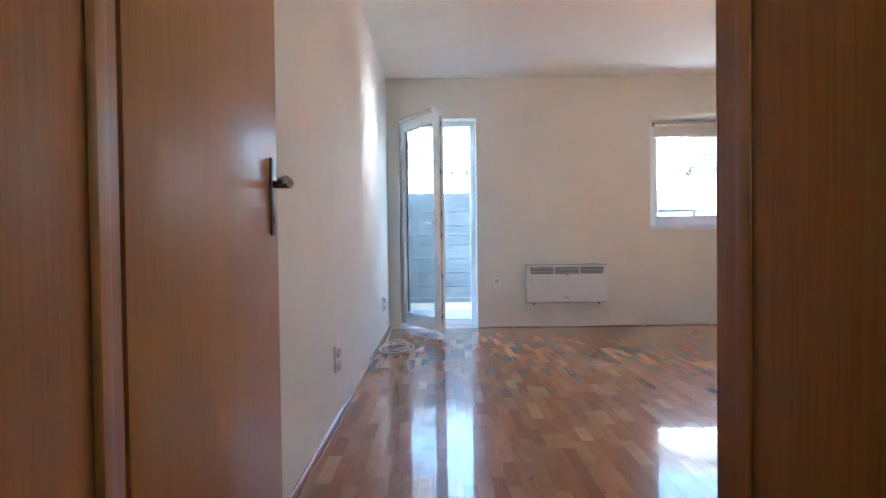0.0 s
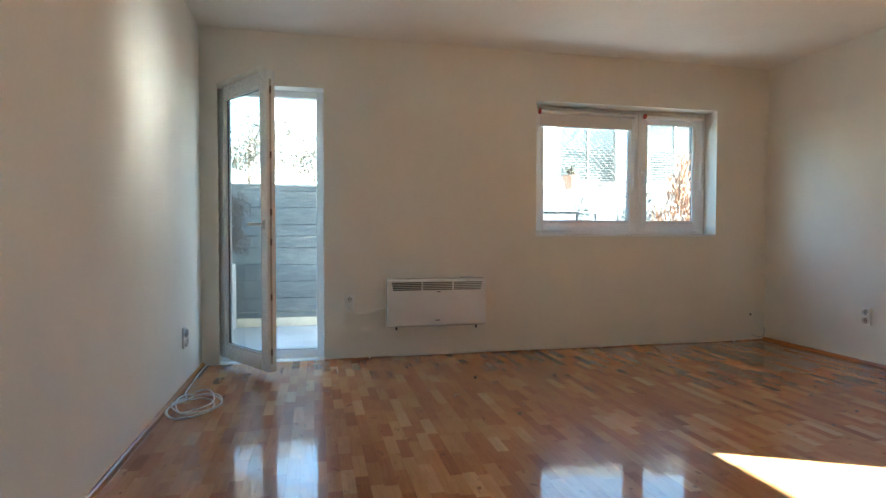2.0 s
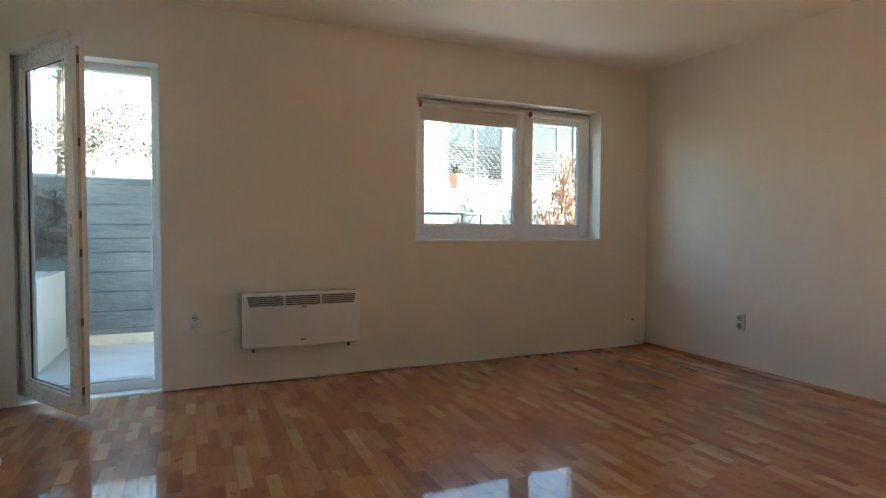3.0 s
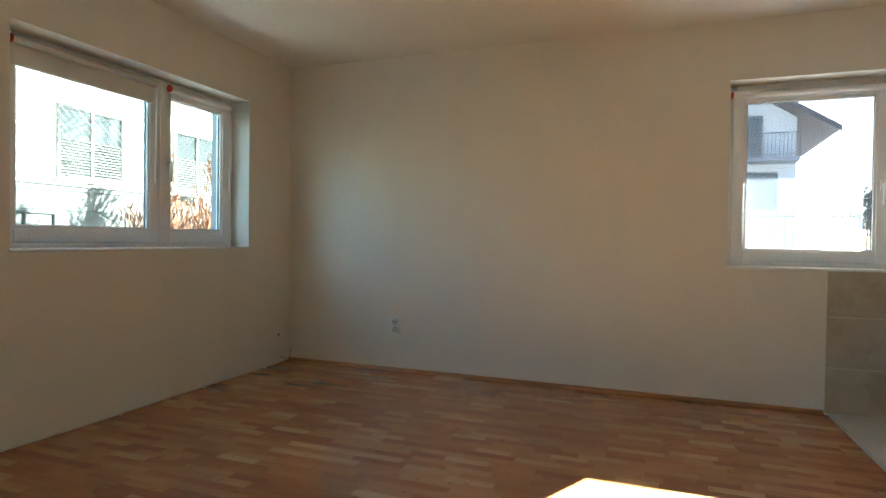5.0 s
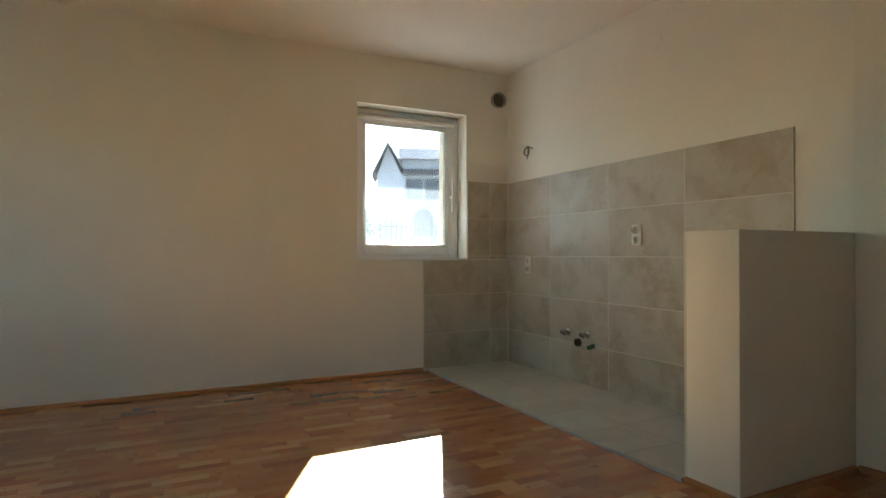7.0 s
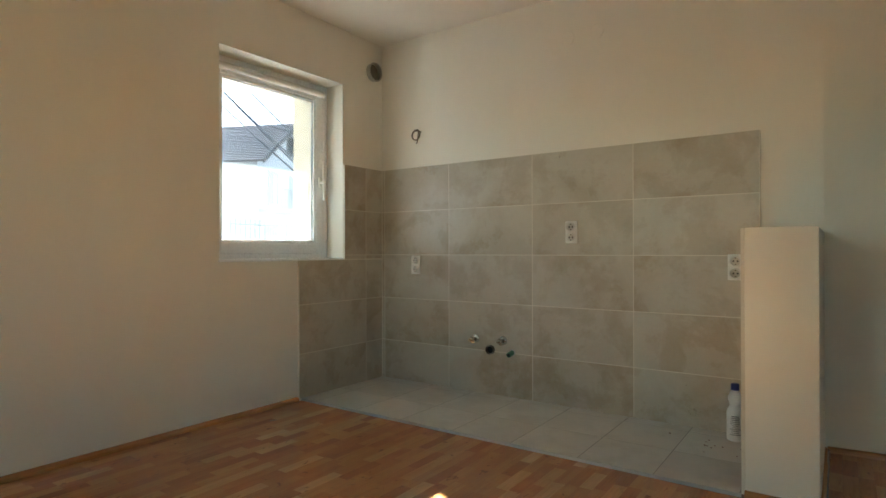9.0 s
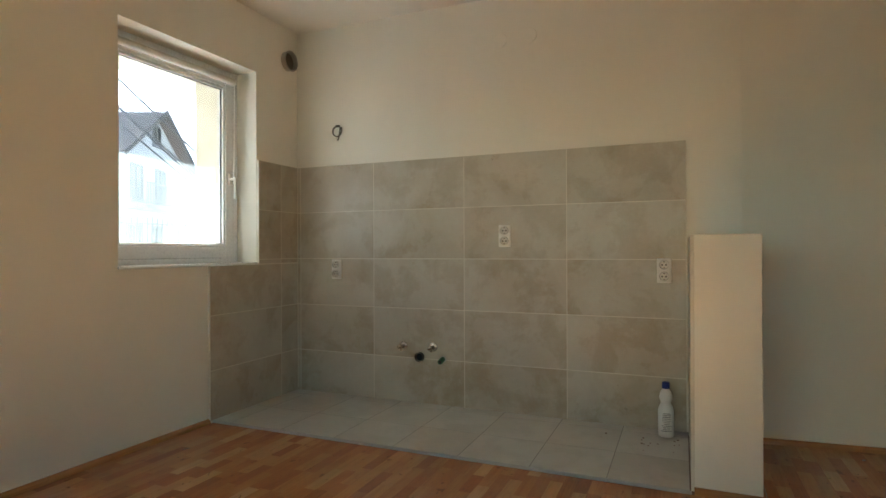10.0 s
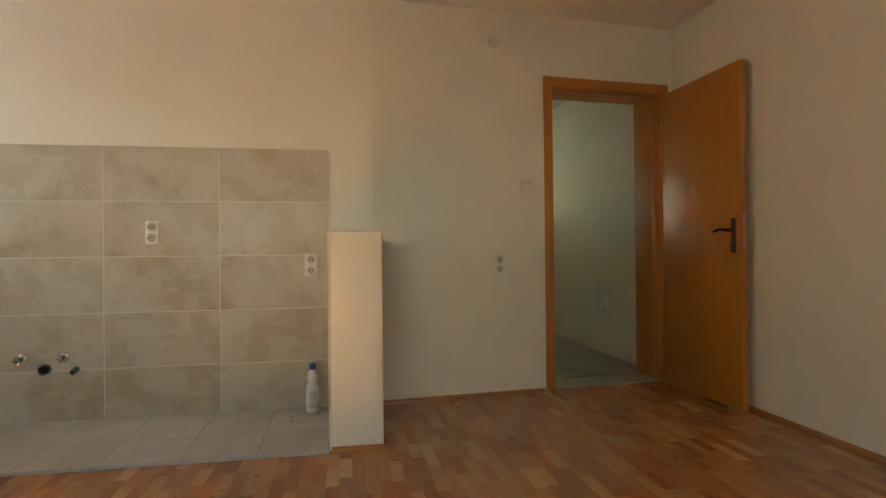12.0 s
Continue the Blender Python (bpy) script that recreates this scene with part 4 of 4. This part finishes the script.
            tube(bm, (0, 0, rng.uniform(0.35, 0.95) * trunk_h), end, trunk_r * 0.3, trunk_r * 0.06, 5)
    part("trunk", bm, BARK, t)
    bm = bmesh.new()
    for i, (c, r, n) in enumerate(clouds):
        leaf_cloud(bm, c, r, n, size, seed * 10 + i, 0.3, spray)
    ob = part("crown", bm, leaf_mat, t, smooth=None)
    ob["kind"] = "stuff"
    return t


plant("shrub", "dark dry shrub above the white planter", "shrub", (-0.74, 7.62, 0.615), 0.6, 0.02,
      [((0.20, 0, 0.30), (0.34, 0.30, 0.30), 1100), ((0.26, 0.0, 0.62), (0.26, 0.25, 0.30), 700), ((-0.3, 0.1, 0.35), (0.4, 0.3, 0.3), 700)], PLANTER_LEAF, 0.034, 10, 4)
for cx, cy, tall, grow in ((4.95, 7.62, 2.05, 21), (5.85, 7.60, 2.45, 22), (6.7, 7.75, 2.75, 23)):
    plant("conifer", "dried reddish-brown conifer beside the terrace", "conifer", (cx, cy, GROUND + 0.02), tall, 0.022,
          [((0, 0, 0.32 * tall), (0.62, 0.5, 0.55), 1500), ((-0.22, 0.03, 0.58 * tall), (0.34, 0.3, 0.45), 520), ((0.2, 0, 0.62 * tall), (0.36, 0.3, 0.45), 560),
           ((0.0, 0, 0.80 * tall), (0.28, 0.26, 0.36), 420), ((0.05, 0.02, 0.97 * tall), (0.13, 0.12, 0.28), 110)], DRY_LEAF, 0.062, 12, grow, "", True)
plant("bare_tree", "bare tree with thin twigs on the slope", "tree", (12.5, 13.5, 1.9), 6.0, 0.13, [((0, 0, 4.2), (2.4, 2.2, 2.2), 500), ((1.2, 0.4, 5.4), (1.8, 1.8, 1.6), 300)], SHRUB_LEAF, 0.14, 40, 15)
for bx, by, wide, grow in ((-2.4, 10.6, 1.1, 31), (1.9, 10.9, 0.9, 32), (-0.7, 11.3, 1.3, 33), (-4.6, 11.2, 1.3, 34)):
    plant("shrub", "dry twiggy scrub on the slope behind the fence", "shrub", (bx, by, terrain(bx, by) - 0.03), 0.9, 0.03,
          [((0, 0, 0.55), (wide, 0.6, 0.6), 2100), ((0.4, 0.2, 1.1), (wide * 0.6, 0.5, 0.5), 900)], SHRUB_LEAF, 0.058, 36, grow)
plant("bare_tree", "bare tree with thin twigs behind the fence", "tree", (-1.2, 12.0, 1.8), 4.0, 0.09, [((0, 0, 2.4), (1.6, 1.5, 1.4), 1200), ((1.0, 0.3, 3.2), (1.2, 1.2, 1.2), 800)], SHRUB_LEAF, 0.08, 60, 16)
plant("shrub", "low scrub on the slope behind the fence", "shrub", (0.6, 10.2, 1.62), 0.7, 0.03, [((0, 0, 0.5), (1.0, 0.6, 0.5), 1900), ((1.2, 0.4, 0.5), (0.9, 0.6, 0.45), 1500)], SHRUB_LEAF, 0.06, 22, 18)

# chain-link fence on the retaining wall
fe = thing("chain_link_fence", "wire mesh fence with dark steel posts on the wall", "fence", pose(0, 8.30, 1.56))
for x in (-3.4, -0.85, 1.7, 3.05, 5.6, 8.1):
    part("post", boxes((x - 0.022, x + 0.022, -0.022, 0.022, 0.0, 1.30), bevel=0.004), IRON, fe)
bm = bmesh.new()
hgt, step = 1.12, 0.085
i = 0
x = -4.6
while x < 9.0:
    for sgn in (1, -1):
        a, b = (x, x + hgt) if sgn > 0 else (x + hgt, x)
        if min(a, b) > -3.4 and max(a, b) < 8.1:
            tube(bm, (a, 0.004 * sgn, 0.04), (b, 0.004 * sgn, 0.04 + hgt), 0.0016, n=3, cap=False)
    x += step
for zz in (0.04, 0.60, 0.04 + hgt):
    tube(bm, (-3.4, 0, zz), (8.1, 0, zz), 0.002, n=4)
ob = part("wire_mesh", bm, WIRE, fe, "galvanised diamond mesh", smooth=None)
ob["kind"] = "stuff"

ra = thing("metal_railing", "low grey metal railing on the terrace", "railing", pose(2.6, 7.4, GROUND + 0.02))
for z in (1.02, 1.36):
    bm = tube(bmesh.new(), (0, 0, z), (1.06, 0, z), 0.016, n=8)
    part("rail", bm, IRON, ra)
for x in (0.0, 0.82, 1.06):
    bm = tube(bmesh.new(), (x, 0, 0), (x, 0, 1.36), 0.016, n=8)
    part("post", bm, IRON, ra)
fp = thing("flower_pot", "clay flower pot on the retaining wall", "flower pot", pose(3.75, 8.28, 1.56))
part("pot", lathe([(0.07, 0.0), (0.10, 0.16), (0.11, 0.165), (0.11, 0.19), (0.09, 0.19)], 20), POT, fp)
part("plant", leaf_cloud(bmesh.new(), (0, 0, 0.26), (0.1, 0.1, 0.1), 90, 0.05, 6), SHRUB_LEAF, fp, smooth=None)


def far_window(parent, m, w, h, shutters):
    f = part("window", ring_frame(bmesh.new(), -w / 2, w / 2, 0, h, 0.07, -0.05, 0.02, 0.005), SHUTTER, parent, m=m)
    part("mullion", boxes((-0.03, 0.03, -0.045, 0.015, 0.07, h - 0.07)), SHUTTER, f, smooth=None)
    part("pane", boxes((-w / 2 + 0.07, w / 2 - 0.07, -0.005, 0.01, 0.07, h - 0.07)), PANE_DARK, f, smooth=None)
    if shutters:
        n = 13
        for i in range(n):
            z = 0.10 + i * (h * 0.52) / n
            b = boxes((-w / 2 + 0.08, w / 2 - 0.08, -0.045, -0.012, -0.004, 0.004))
            bmesh.ops.rotate(b, verts=b.verts[:], cent=(0, -0.03, 0), matrix=Euler((radians(38), 0, 0)).to_matrix())
            bmesh.ops.translate(b, verts=b.verts[:], vec=(0, 0, z))
            part("slat", b, SHUTTER, f, smooth=None)
    part("sill", boxes((-w / 2 - 0.08, w / 2 + 0.08, -0.14, 0.02, -0.06, 0.0)), SLAB, f, smooth=None)


def house(name, label, m, w, d, wall_h, roof_h, windows, balcony=None, over=0.6):
    """A gabled house: front at y = 0 facing -y, ridge along y, so the gable faces the front."""
    t = thing(name, label, "house", m, "structure")
    part("wall", boxes((-w / 2, w / 2, 0, d, -3.0, wall_h)), HOUSE_WHITE, t, smooth=None)
    bm = bmesh.new()
    tri = [(-w / 2, wall_h), (w / 2, wall_h), (0, wall_h + roof_h)]
    e = [[bm.verts.new((x, y, z)) for x, z in tri] for y in (0.0, d)]
    for i in range(3):
        bm.faces.new((e[0][i], e[0][(i + 1) % 3], e[1][(i + 1) % 3], e[1][i]))
    bm.faces.new(e[0])
    bm.faces.new(e[1])
    part("gable", bm, HOUSE_WHITE, t, smooth=None)
    slope = roof_h / (w / 2)
    for sgn in (-1, 1):
        xe = sgn * (w / 2 + over)
        ze = wall_h - over * slope
        bm = bmesh.new()
        rows = 22
        for i in range(rows):
            a, b = i / rows, (i + 1) / rows
            xa, xb = xe * (1 - a), xe * (1 - b)
            za, zb = ze + (wall_h + roof_h - ze) * a, ze + (wall_h + roof_h - ze) * b
            top = [(xa, za + 0.17), (xb, zb + 0.13)]
            v = [bm.verts.new((x, y, z)) for y in (-over, d + over) for x, z in (top[0], top[1], (xb, zb + 0.06), (xa, za + 0.06))]
            for f in ((0, 1, 2, 3), (7, 6, 5, 4), (0, 4, 5, 1), (3, 2, 6, 7), (0, 3, 7, 4), (1, 5, 6, 2)):
                bm.faces.new([v[k] for k in f])
        part("roof", bm, ROOF, t, smooth=None)
        bm = bmesh.new()
        q = [(xe, ze - 0.06), (0, wall_h + roof_h - 0.06), (0, wall_h + roof_h + 0.2), (xe, ze + 0.18)]
        v = [bm.verts.new((x, y, z)) for y in (-over - 0.05, -over - 0.005) for x, z in q]
        for f in ((0, 1, 2, 3), (7, 6, 5, 4), (0, 4, 5, 1), (1, 5, 6, 2), (2, 6, 7, 3), (3, 7, 4, 0)):
            bm.faces.new([v[k] for k in f])
        part("bargeboard", bm, TIMBER, t, smooth=None)
    for x, z, ww, hh, sh in windows:
        far_window(t, pose(x, -0.005, z), ww, hh, sh)
    if balcony:
        x0, x1, z = balcony
        part("balcony", boxes((x0, x1, -1.2, -0.005, z - 0.15, z)), SLAB, t, smooth=None)
        bm = boxes((x0, x1, -1.2, -1.15, z + 0.95, z + 1.0), (x0, x1, -1.19, -1.16, z + 0.1, z + 0.13))
        k = int((x1 - x0) / 0.14)
        for i in range(k + 1):
            xx = x0 + 0.02 + i * (x1 - x0 - 0.04) / k
            box(bm, xx - 0.012, xx + 0.012, -1.187, -1.163, z, z + 0.95)
        part("balustrade", bm, IRON, t, smooth=None)
    return t


def at_bearing(x, y, south_of_east, dist, z=0.0, turn=0.0):
    """A pose seen from (x, y) at that bearing, facing back towards it."""
    a = -radians(south_of_east)
    return pose(x + dist * math.cos(a), y + dist * math.sin(a), z, 0, 0, -south_of_east - 90 + 180 + turn - 180 + 0)


house("house", "white rendered neighbouring house with shuttered windows", pose(10.7, 15.6, 1.6), 14.0, 9.0, 3.4, 0.6,
      [(-3.0, 0.75, 1.75, 1.72, True), (-0.3, 0.75, 1.75, 1.72, True), (3.1, 0.75, 1.75, 1.72, True)])
house("house", "white gabled house with a balcony and dark eaves", at_bearing(0.35, 2.73, 2.3, 27.5, 0.0), 9.0, 9.0, 6.37, 2.94,
      [(2.9, 2.5, 1.9, 1.6, False), (-2.5, 2.5, 1.5, 1.6, False), (2.75, 4.6, 1.0, 1.9, False), (-2.5, 5.0, 1.4, 1.5, False)], (0.6, 4.45, 4.58), 1.3)


def tiled_slope(x0, x1, low, high, rows, thick=0.07):
    """Overlapping courses of a roof slope from (y, z) low to (y, z) high, between x0 and x1."""
    bm = bmesh.new()
    for i in range(rows):
        a, b = i / rows, (i + 1) / rows
        (ya, za), (yb, zb) = [(low[0] + (high[0] - low[0]) * k, low[1] + (high[1] - low[1]) * k) for k in (a, b)]
        v = [bm.verts.new((x, y, z)) for x in (x0, x1) for y, z in ((ya, za + thick + 0.05), (yb, zb + thick), (yb, zb), (ya, za))]
        for f in ((0, 1, 2, 3), (7, 6, 5, 4), (0, 4, 5, 1), (3, 2, 6, 7), (0, 3, 7, 4), (1, 5, 6, 2)):
            bm.faces.new([v[k] for k in f])
    return bm


def winged_house(m):
    """A two-storey house: long tiled roof, pent roof over the upper windows, and a small gabled wing at its end."""
    t = thing("house", "white house with a brown tiled roof and gabled wing", "house", m, "structure")
    part("wall", boxes((-2.15, 9.0, 0.0, 8.0, -3.0, 7.15), (-0.2, 9.0, 1.25, 8.0, 7.15, 8.75)), HOUSE_WHITE, t, smooth=None)
    bm = bmesh.new()
    e = [[bm.verts.new(p) for p in ((-2.15, y, 7.15), (-0.2, y, 7.15), (-1.3, y, 9.45))] for y in (0.0, 4.4)]
    for i in range(3):
        bm.faces.new((e[0][i], e[0][(i + 1) % 3], e[1][(i + 1) % 3], e[1][i]))
    bm.faces.new(e[0])
    bm.faces.new(e[1])
    part("gable", bm, HOUSE_WHITE, t, smooth=None)
    part("roof", tiled_slope(-0.5, 9.4, (0.75, 8.5), (4.4, 10.05), 14), ROOF, t, smooth=None)
    part("roof", tiled_slope(-0.5, 9.4, (8.4, 8.5), (4.4, 10.05), 14), ROOF, t, smooth=None)
    part("pent_roof", tiled_slope(-0.1, 9.2, (-0.55, 7.12), (1.25, 7.75), 6), ROOF, t, smooth=None)
    for xe in (-2.55, 0.25):
        wing = tiled_slope(-0.65, 4.4, (xe + 1.3, 7.0), (0.0, 9.5), 12)
        bmesh.ops.transform(wing, matrix=Matrix(((0, 1, 0, -1.3), (1, 0, 0, 0), (0, 0, 1, 0), (0, 0, 0, 1))), verts=wing.verts[:])
        part("roof", wing, ROOF, t, smooth=None)
        bm = bmesh.new()
        v = [bm.verts.new((x, y, z)) for y in (-0.72, -0.66) for x, z in ((xe, 6.92), (-1.3, 9.42), (-1.3, 9.68), (xe, 7.18))]
        for f in ((0, 1, 2, 3), (7, 6, 5, 4), (0, 4, 5, 1), (1, 5, 6, 2), (2, 6, 7, 3), (3, 7, 4, 0)):
            bm.faces.new([v[k] for k in f])
        part("bargeboard", bm, SHUTTER, t, smooth=None)
    part("gutter", tube(bmesh.new(), (-0.1, -0.6, 7.1), (9.2, -0.6, 7.1), 0.07, n=8), SHUTTER, t)
    for x in (0.75, 2.25, 5.2):
        far_window(t, pose(x, -0.005, 5.25), 1.3, 1.6, False)
    arch = bmesh.new()
    rim = [(1.47 + 0.78 * math.cos(a), 3.72 + 0.78 * math.sin(a)) for a in [math.pi * i / 12 for i in range(13)]]
    line = [(2.25, 2.3)] + rim + [(0.69, 2.3)]
    inner = [(1.47 + (x - 1.47) * 0.88, 2.38 + (z - 2.3) * 0.93) for x, z in line]
    for (p0, p1), (q0, q1) in zip(zip(line, line[1:] + line[:1]), zip(inner, inner[1:] + inner[:1])):
        v = [arch.verts.new((x, y, z)) for y in (-0.06, 0.0) for x, z in (p0, p1, q1, q0)]
        for f in ((0, 1, 2, 3), (7, 6, 5, 4), (0, 4, 5, 1), (2, 6, 7, 3)):
            arch.faces.new([v[k] for k in f])
    w = part("window", arch, SHUTTER, t, "arched window with a grey frame", smooth=None)
    pane = bmesh.new()
    pane.faces.new([pane.verts.new((x, -0.012, z)) for x, z in inner])
    part("pane", pane, PANE_DARK, w, smooth=None)
    part("mullion", boxes((1.43, 1.51, -0.05, -0.013, 2.38, 4.42), (0.78, 2.16, -0.045, -0.014, 3.68, 3.75)), SHUTTER, w, smooth=None)
    return t


winged_house(at_bearing(0.29, 3.62, 22.8, 45.0))
house("house", "white three-storey house with balconies far off", at_bearing(1.9, 4.1, 40.0, 31, 0.0, 64), 6.4, 4.6, 5.5, 2.15,
      [(-1.9, 0.8, 1.1, 1.4, False), (0.2, 0.8, 1.1, 1.4, False), (2.1, 0.8, 1.1, 1.4, False), (-1.7, 3.3, 1.1, 1.7, False), (0.6, 3.3, 1.1, 1.7, False), (0.2, 6.1, 0.8, 1.0, False)], (-3.1, 3.1, 3.0), 0.6)
for k, (dy, dz) in enumerate(((0.0, 0.0), (0.35, 0.28), (-0.4, 0.55), (0.1, -0.42))):
    span = [(16.7 - 9.8 * u, -4.74 + dy, 6.55 + dz * (1 - u) - 7.02 * u - 0.55 * u * (1 - u)) for u in [i / 12 for i in range(13)]]
    solid("overhead_cable", sweep(span, 0.019, 6), IRON, "thin dark overhead cable slanting past the houses", "cable", smooth=60)
# underside of that overhang, its reach set by the sun patch's west edge
solid("sun_trim_slab", boxes((OUT_E, 6.33, -1.5, OUT_N, H + 0.02, H + 0.246), bevel=0.01), RENDER, "projecting concrete slab placed above the window to trim the sun patch", "balcony slab", smooth=35)

plant("tree", "green tree beyond the garden fence", "tree", (31.0, -6.8, -0.2), 2.6, 0.12, [((0, 0, 2.5), (1.3, 1.3, 1.2), 1600), ((0.2, 0.1, 3.3), (0.7, 0.7, 0.8), 900)], TREE_LEAF, 0.16, 9, 25)
gf = thing("garden_fence", "grey metal garden fence along the street", "fence", pose(14.0, 0, GROUND, 0, 0, 90))
for z in (0.35, 1.78):
    part("rail", boxes((-14, 6, -0.02, 0.02, z, z + 0.04)), IRON, gf, smooth=None)
bm = bmesh.new()
for i in range(140):
    x = -14 + i * 20 / 139
    box(bm, x - 0.012, x + 0.012, -0.012, 0.012, 0.2, 1.95)
ob = part("picket", bm, IRON, gf, smooth=None)
ob["kind"] = "stuff"
part("plinth", boxes((-14, 6, -0.12, 0.12, -0.1, 0.25)), SLAB, gf, smooth=None)

for i, (z, yo) in enumerate(((6.3, 0), (6.6, 0.4), (6.9, 0.9), (7.2, 1.2))):
    solid("overhead_wire", sweep([(16 + yo, 6, z), (18 + yo, -4, z - 0.5), (20 + yo, -16, z - 0.7), (22 + yo, -30, z)], 0.012, 5), BLACK, "dark overhead power wire above the street", "power wire", kind="", smooth=60, group="overhead wires")

# ---- tiles ----
rows_z = [0.0, 0.293, 0.605, 0.919, 1.232, 1.545]
G = 0.0013


def tile_mesh(w, h, t=0.008):
    bm = boxes((0.0, w, 0.0, h, 0.0, t))
    top = [e for e in bm.edges if all(v.co.z > t / 2 for v in e.verts)]
    bmesh.ops.bevel(bm, geom=top, offset=0.0012, segments=1, affect="EDGES")
    return bm


cache_tiles = {}


def tile(parent, w, h, m, mat):
    k = (round(w, 4), round(h, 4), mat.name)
    if k not in cache_tiles:
        cache_tiles[k] = mesh("tile", tile_mesh(w, h), mat)
    ob = new("tile", cache_tiles[k])
    ob.parent = parent
    ob.matrix_parent_inverse = parent.matrix_world.inverted()
    ob.matrix_world = m
    return ob


cols = [1.952, 2.574, 3.195, 3.824, 4.402, 4.4275]
for a, b in zip(cols, cols[1:]):
    for c, d in zip(rows_z, rows_z[1:]):
        c = max(c, 0.012)
        tile(bed_s, b - a - 2 * G, d - c - 2 * G, pose(b - G, S + 0.0052, c + G, 90, 0, 180), TILE)
for a, b in ((0.9195, 1.094), (1.094, 1.7115)):
    for c, d in ((0.012, 0.293), (0.293, 0.605), (0.605, 0.887)):
        tile(bed_e, b - a - 2 * G, d - c - 2 * G, Matrix(((0, 0, -1, E - 0.0052), (1, 0, 0, a + G), (0, 1, 0, c + G), (0, 0, 0, 1))), TILE)
for a, b in ((0.9195, 1.094), (1.094, 1.309)):
    for c, d in ((0.890, 0.919), (0.919, 1.232), (1.232, 1.545)):
        tile(bed_e, b - a - 2 * G, d - c - 2 * G, Matrix(((0, 0, -1, E - 0.0052), (1, 0, 0, a + G), (0, 1, 0, c + G), (0, 0, 0, 1))), TILE)
for a, b in ((0.9195, 1.046), (1.046, 1.671)):
    for c, d in ((0.012, 0.293), (0.293, 0.605), (0.605, 0.919), (0.919, 1.029)):
        tile(bed_h, b - a - 2 * G, d - c - 2 * G, Matrix(((0, 0, 1, 1.9342), (-1, 0, 0, b - G), (0, 1, 0, c + G), (0, 0, 0, 1))), TILE)
fx = [1.946, 2.268, 2.600, 2.940, 3.280, 3.620, 3.960, 4.300, 4.4275]
fy = [0.9195, 1.010, 1.350, 1.690]
for a, b in zip(fx, fx[1:]):
    for c, d in zip(fy, fy[1:]):
        tile(kitchen_floor, b - a - 2 * G, d - c - 2 * G, pose(a + G, c + G, 0.0062), FLOOR_TILE)
hx = [W + 0.001 + 0.334 * i for i in range(5)] + [1.349]
hy = [-2.249 + 0.334 * i for i in range(8)] + [0.40]
for a, b in zip(hx, hx[1:]):
    for c, d in zip(hy, hy[1:]):
        if d - c > 0.02 and b - a > 0.02:
            tile(hall_floor, b - a - 2 * G, d - c - 2 * G, pose(a + G, c + G, -0.0070), HALL_TILE)

# ---- parquet strips ----
random.seed(21)
PW, PL = 0.054, 0.218
strip = boxes((-PW / 2 + 0.0001, PW / 2 - 0.0001, -PL / 2 + 0.0001, PL / 2 - 0.0001, -0.0038, 0.0))
top = [e for e in strip.edges if all(v.co.z > -0.001 for v in e.verts)]
bmesh.ops.bevel(strip, geom=top, offset=0.0002, segments=1, affect="EDGES")
bmesh.ops.recalc_face_normals(strip, faces=strip.faces[:])
strip_mesh = mesh("parquet_strip", strip, OAK)
verts, faces = [], []
singles = 0
nx = int((E - W) / PW) + 1
for i in range(nx):
    x0 = W + i * PW
    y = 0.42 - random.random() * PL
    while y < N:
        run = random.choice((PL, PL, PL, PL * 0.82, PL * 1.22))
        y0, y1 = max(y, 0.42), min(y + run, N)
        xa, xb = x0 + 0.0001, min(x0 + PW, E) - 0.0001
        if xb > 1.945 and y0 < 1.695:
            y0 = 1.695
        if y1 - y0 > 0.01 and xb - xa > 0.008:
            whole = abs(y1 - y0 - PL) < 0.001 and xb - xa > PW - 0.001
            dz = random.uniform(-0.00005, 0.00005)
            tx, ty = random.gauss(0, 0.0004), random.gauss(0, 0.00022)
            if whole and singles < 300 and 0.40 < x0 < 2.6 and 2.0 < y0 < 4.9:
                ob = new("parquet_strip", strip_mesh)
                ob.parent = floor
                ob.matrix_world = Matrix.Translation(((xa + xb) / 2, (y0 + y1) / 2, dz)) @ Euler((ty, tx, 0)).to_matrix().to_4x4()
                singles += 1
            else:
                k = len(verts)
                cx, cy = (xa + xb) / 2, (y0 + y1) / 2
                for ins, zz in ((0.0, -0.0042), (0.0, -0.0002), (0.0002, 0.0)):
                    for px, py in ((xa + ins, y0 + 0.0001 + ins), (xb - ins, y0 + 0.0001 + ins), (xb - ins, y1 - 0.0001 - ins), (xa + ins, y1 - 0.0001 - ins)):
                        verts.append((px, py, zz + dz - tx * (px - cx) + ty * (py - cy)))
                for a in (0, 4):
                    for j in range(4):
                        faces.append((k + a + j, k + a + (j + 1) % 4, k + a + 4 + (j + 1) % 4, k + a + 4 + j))
                faces.append((k + 8, k + 9, k + 10, k + 11))
        y += run
me = bpy.data.meshes.new("parquet_strips")
me.from_pydata(verts, [], faces)
me.materials.append(OAK_MANY)
rest = new("parquet_strips", me)
rest.parent = floor
rest["kind"] = "stuff"
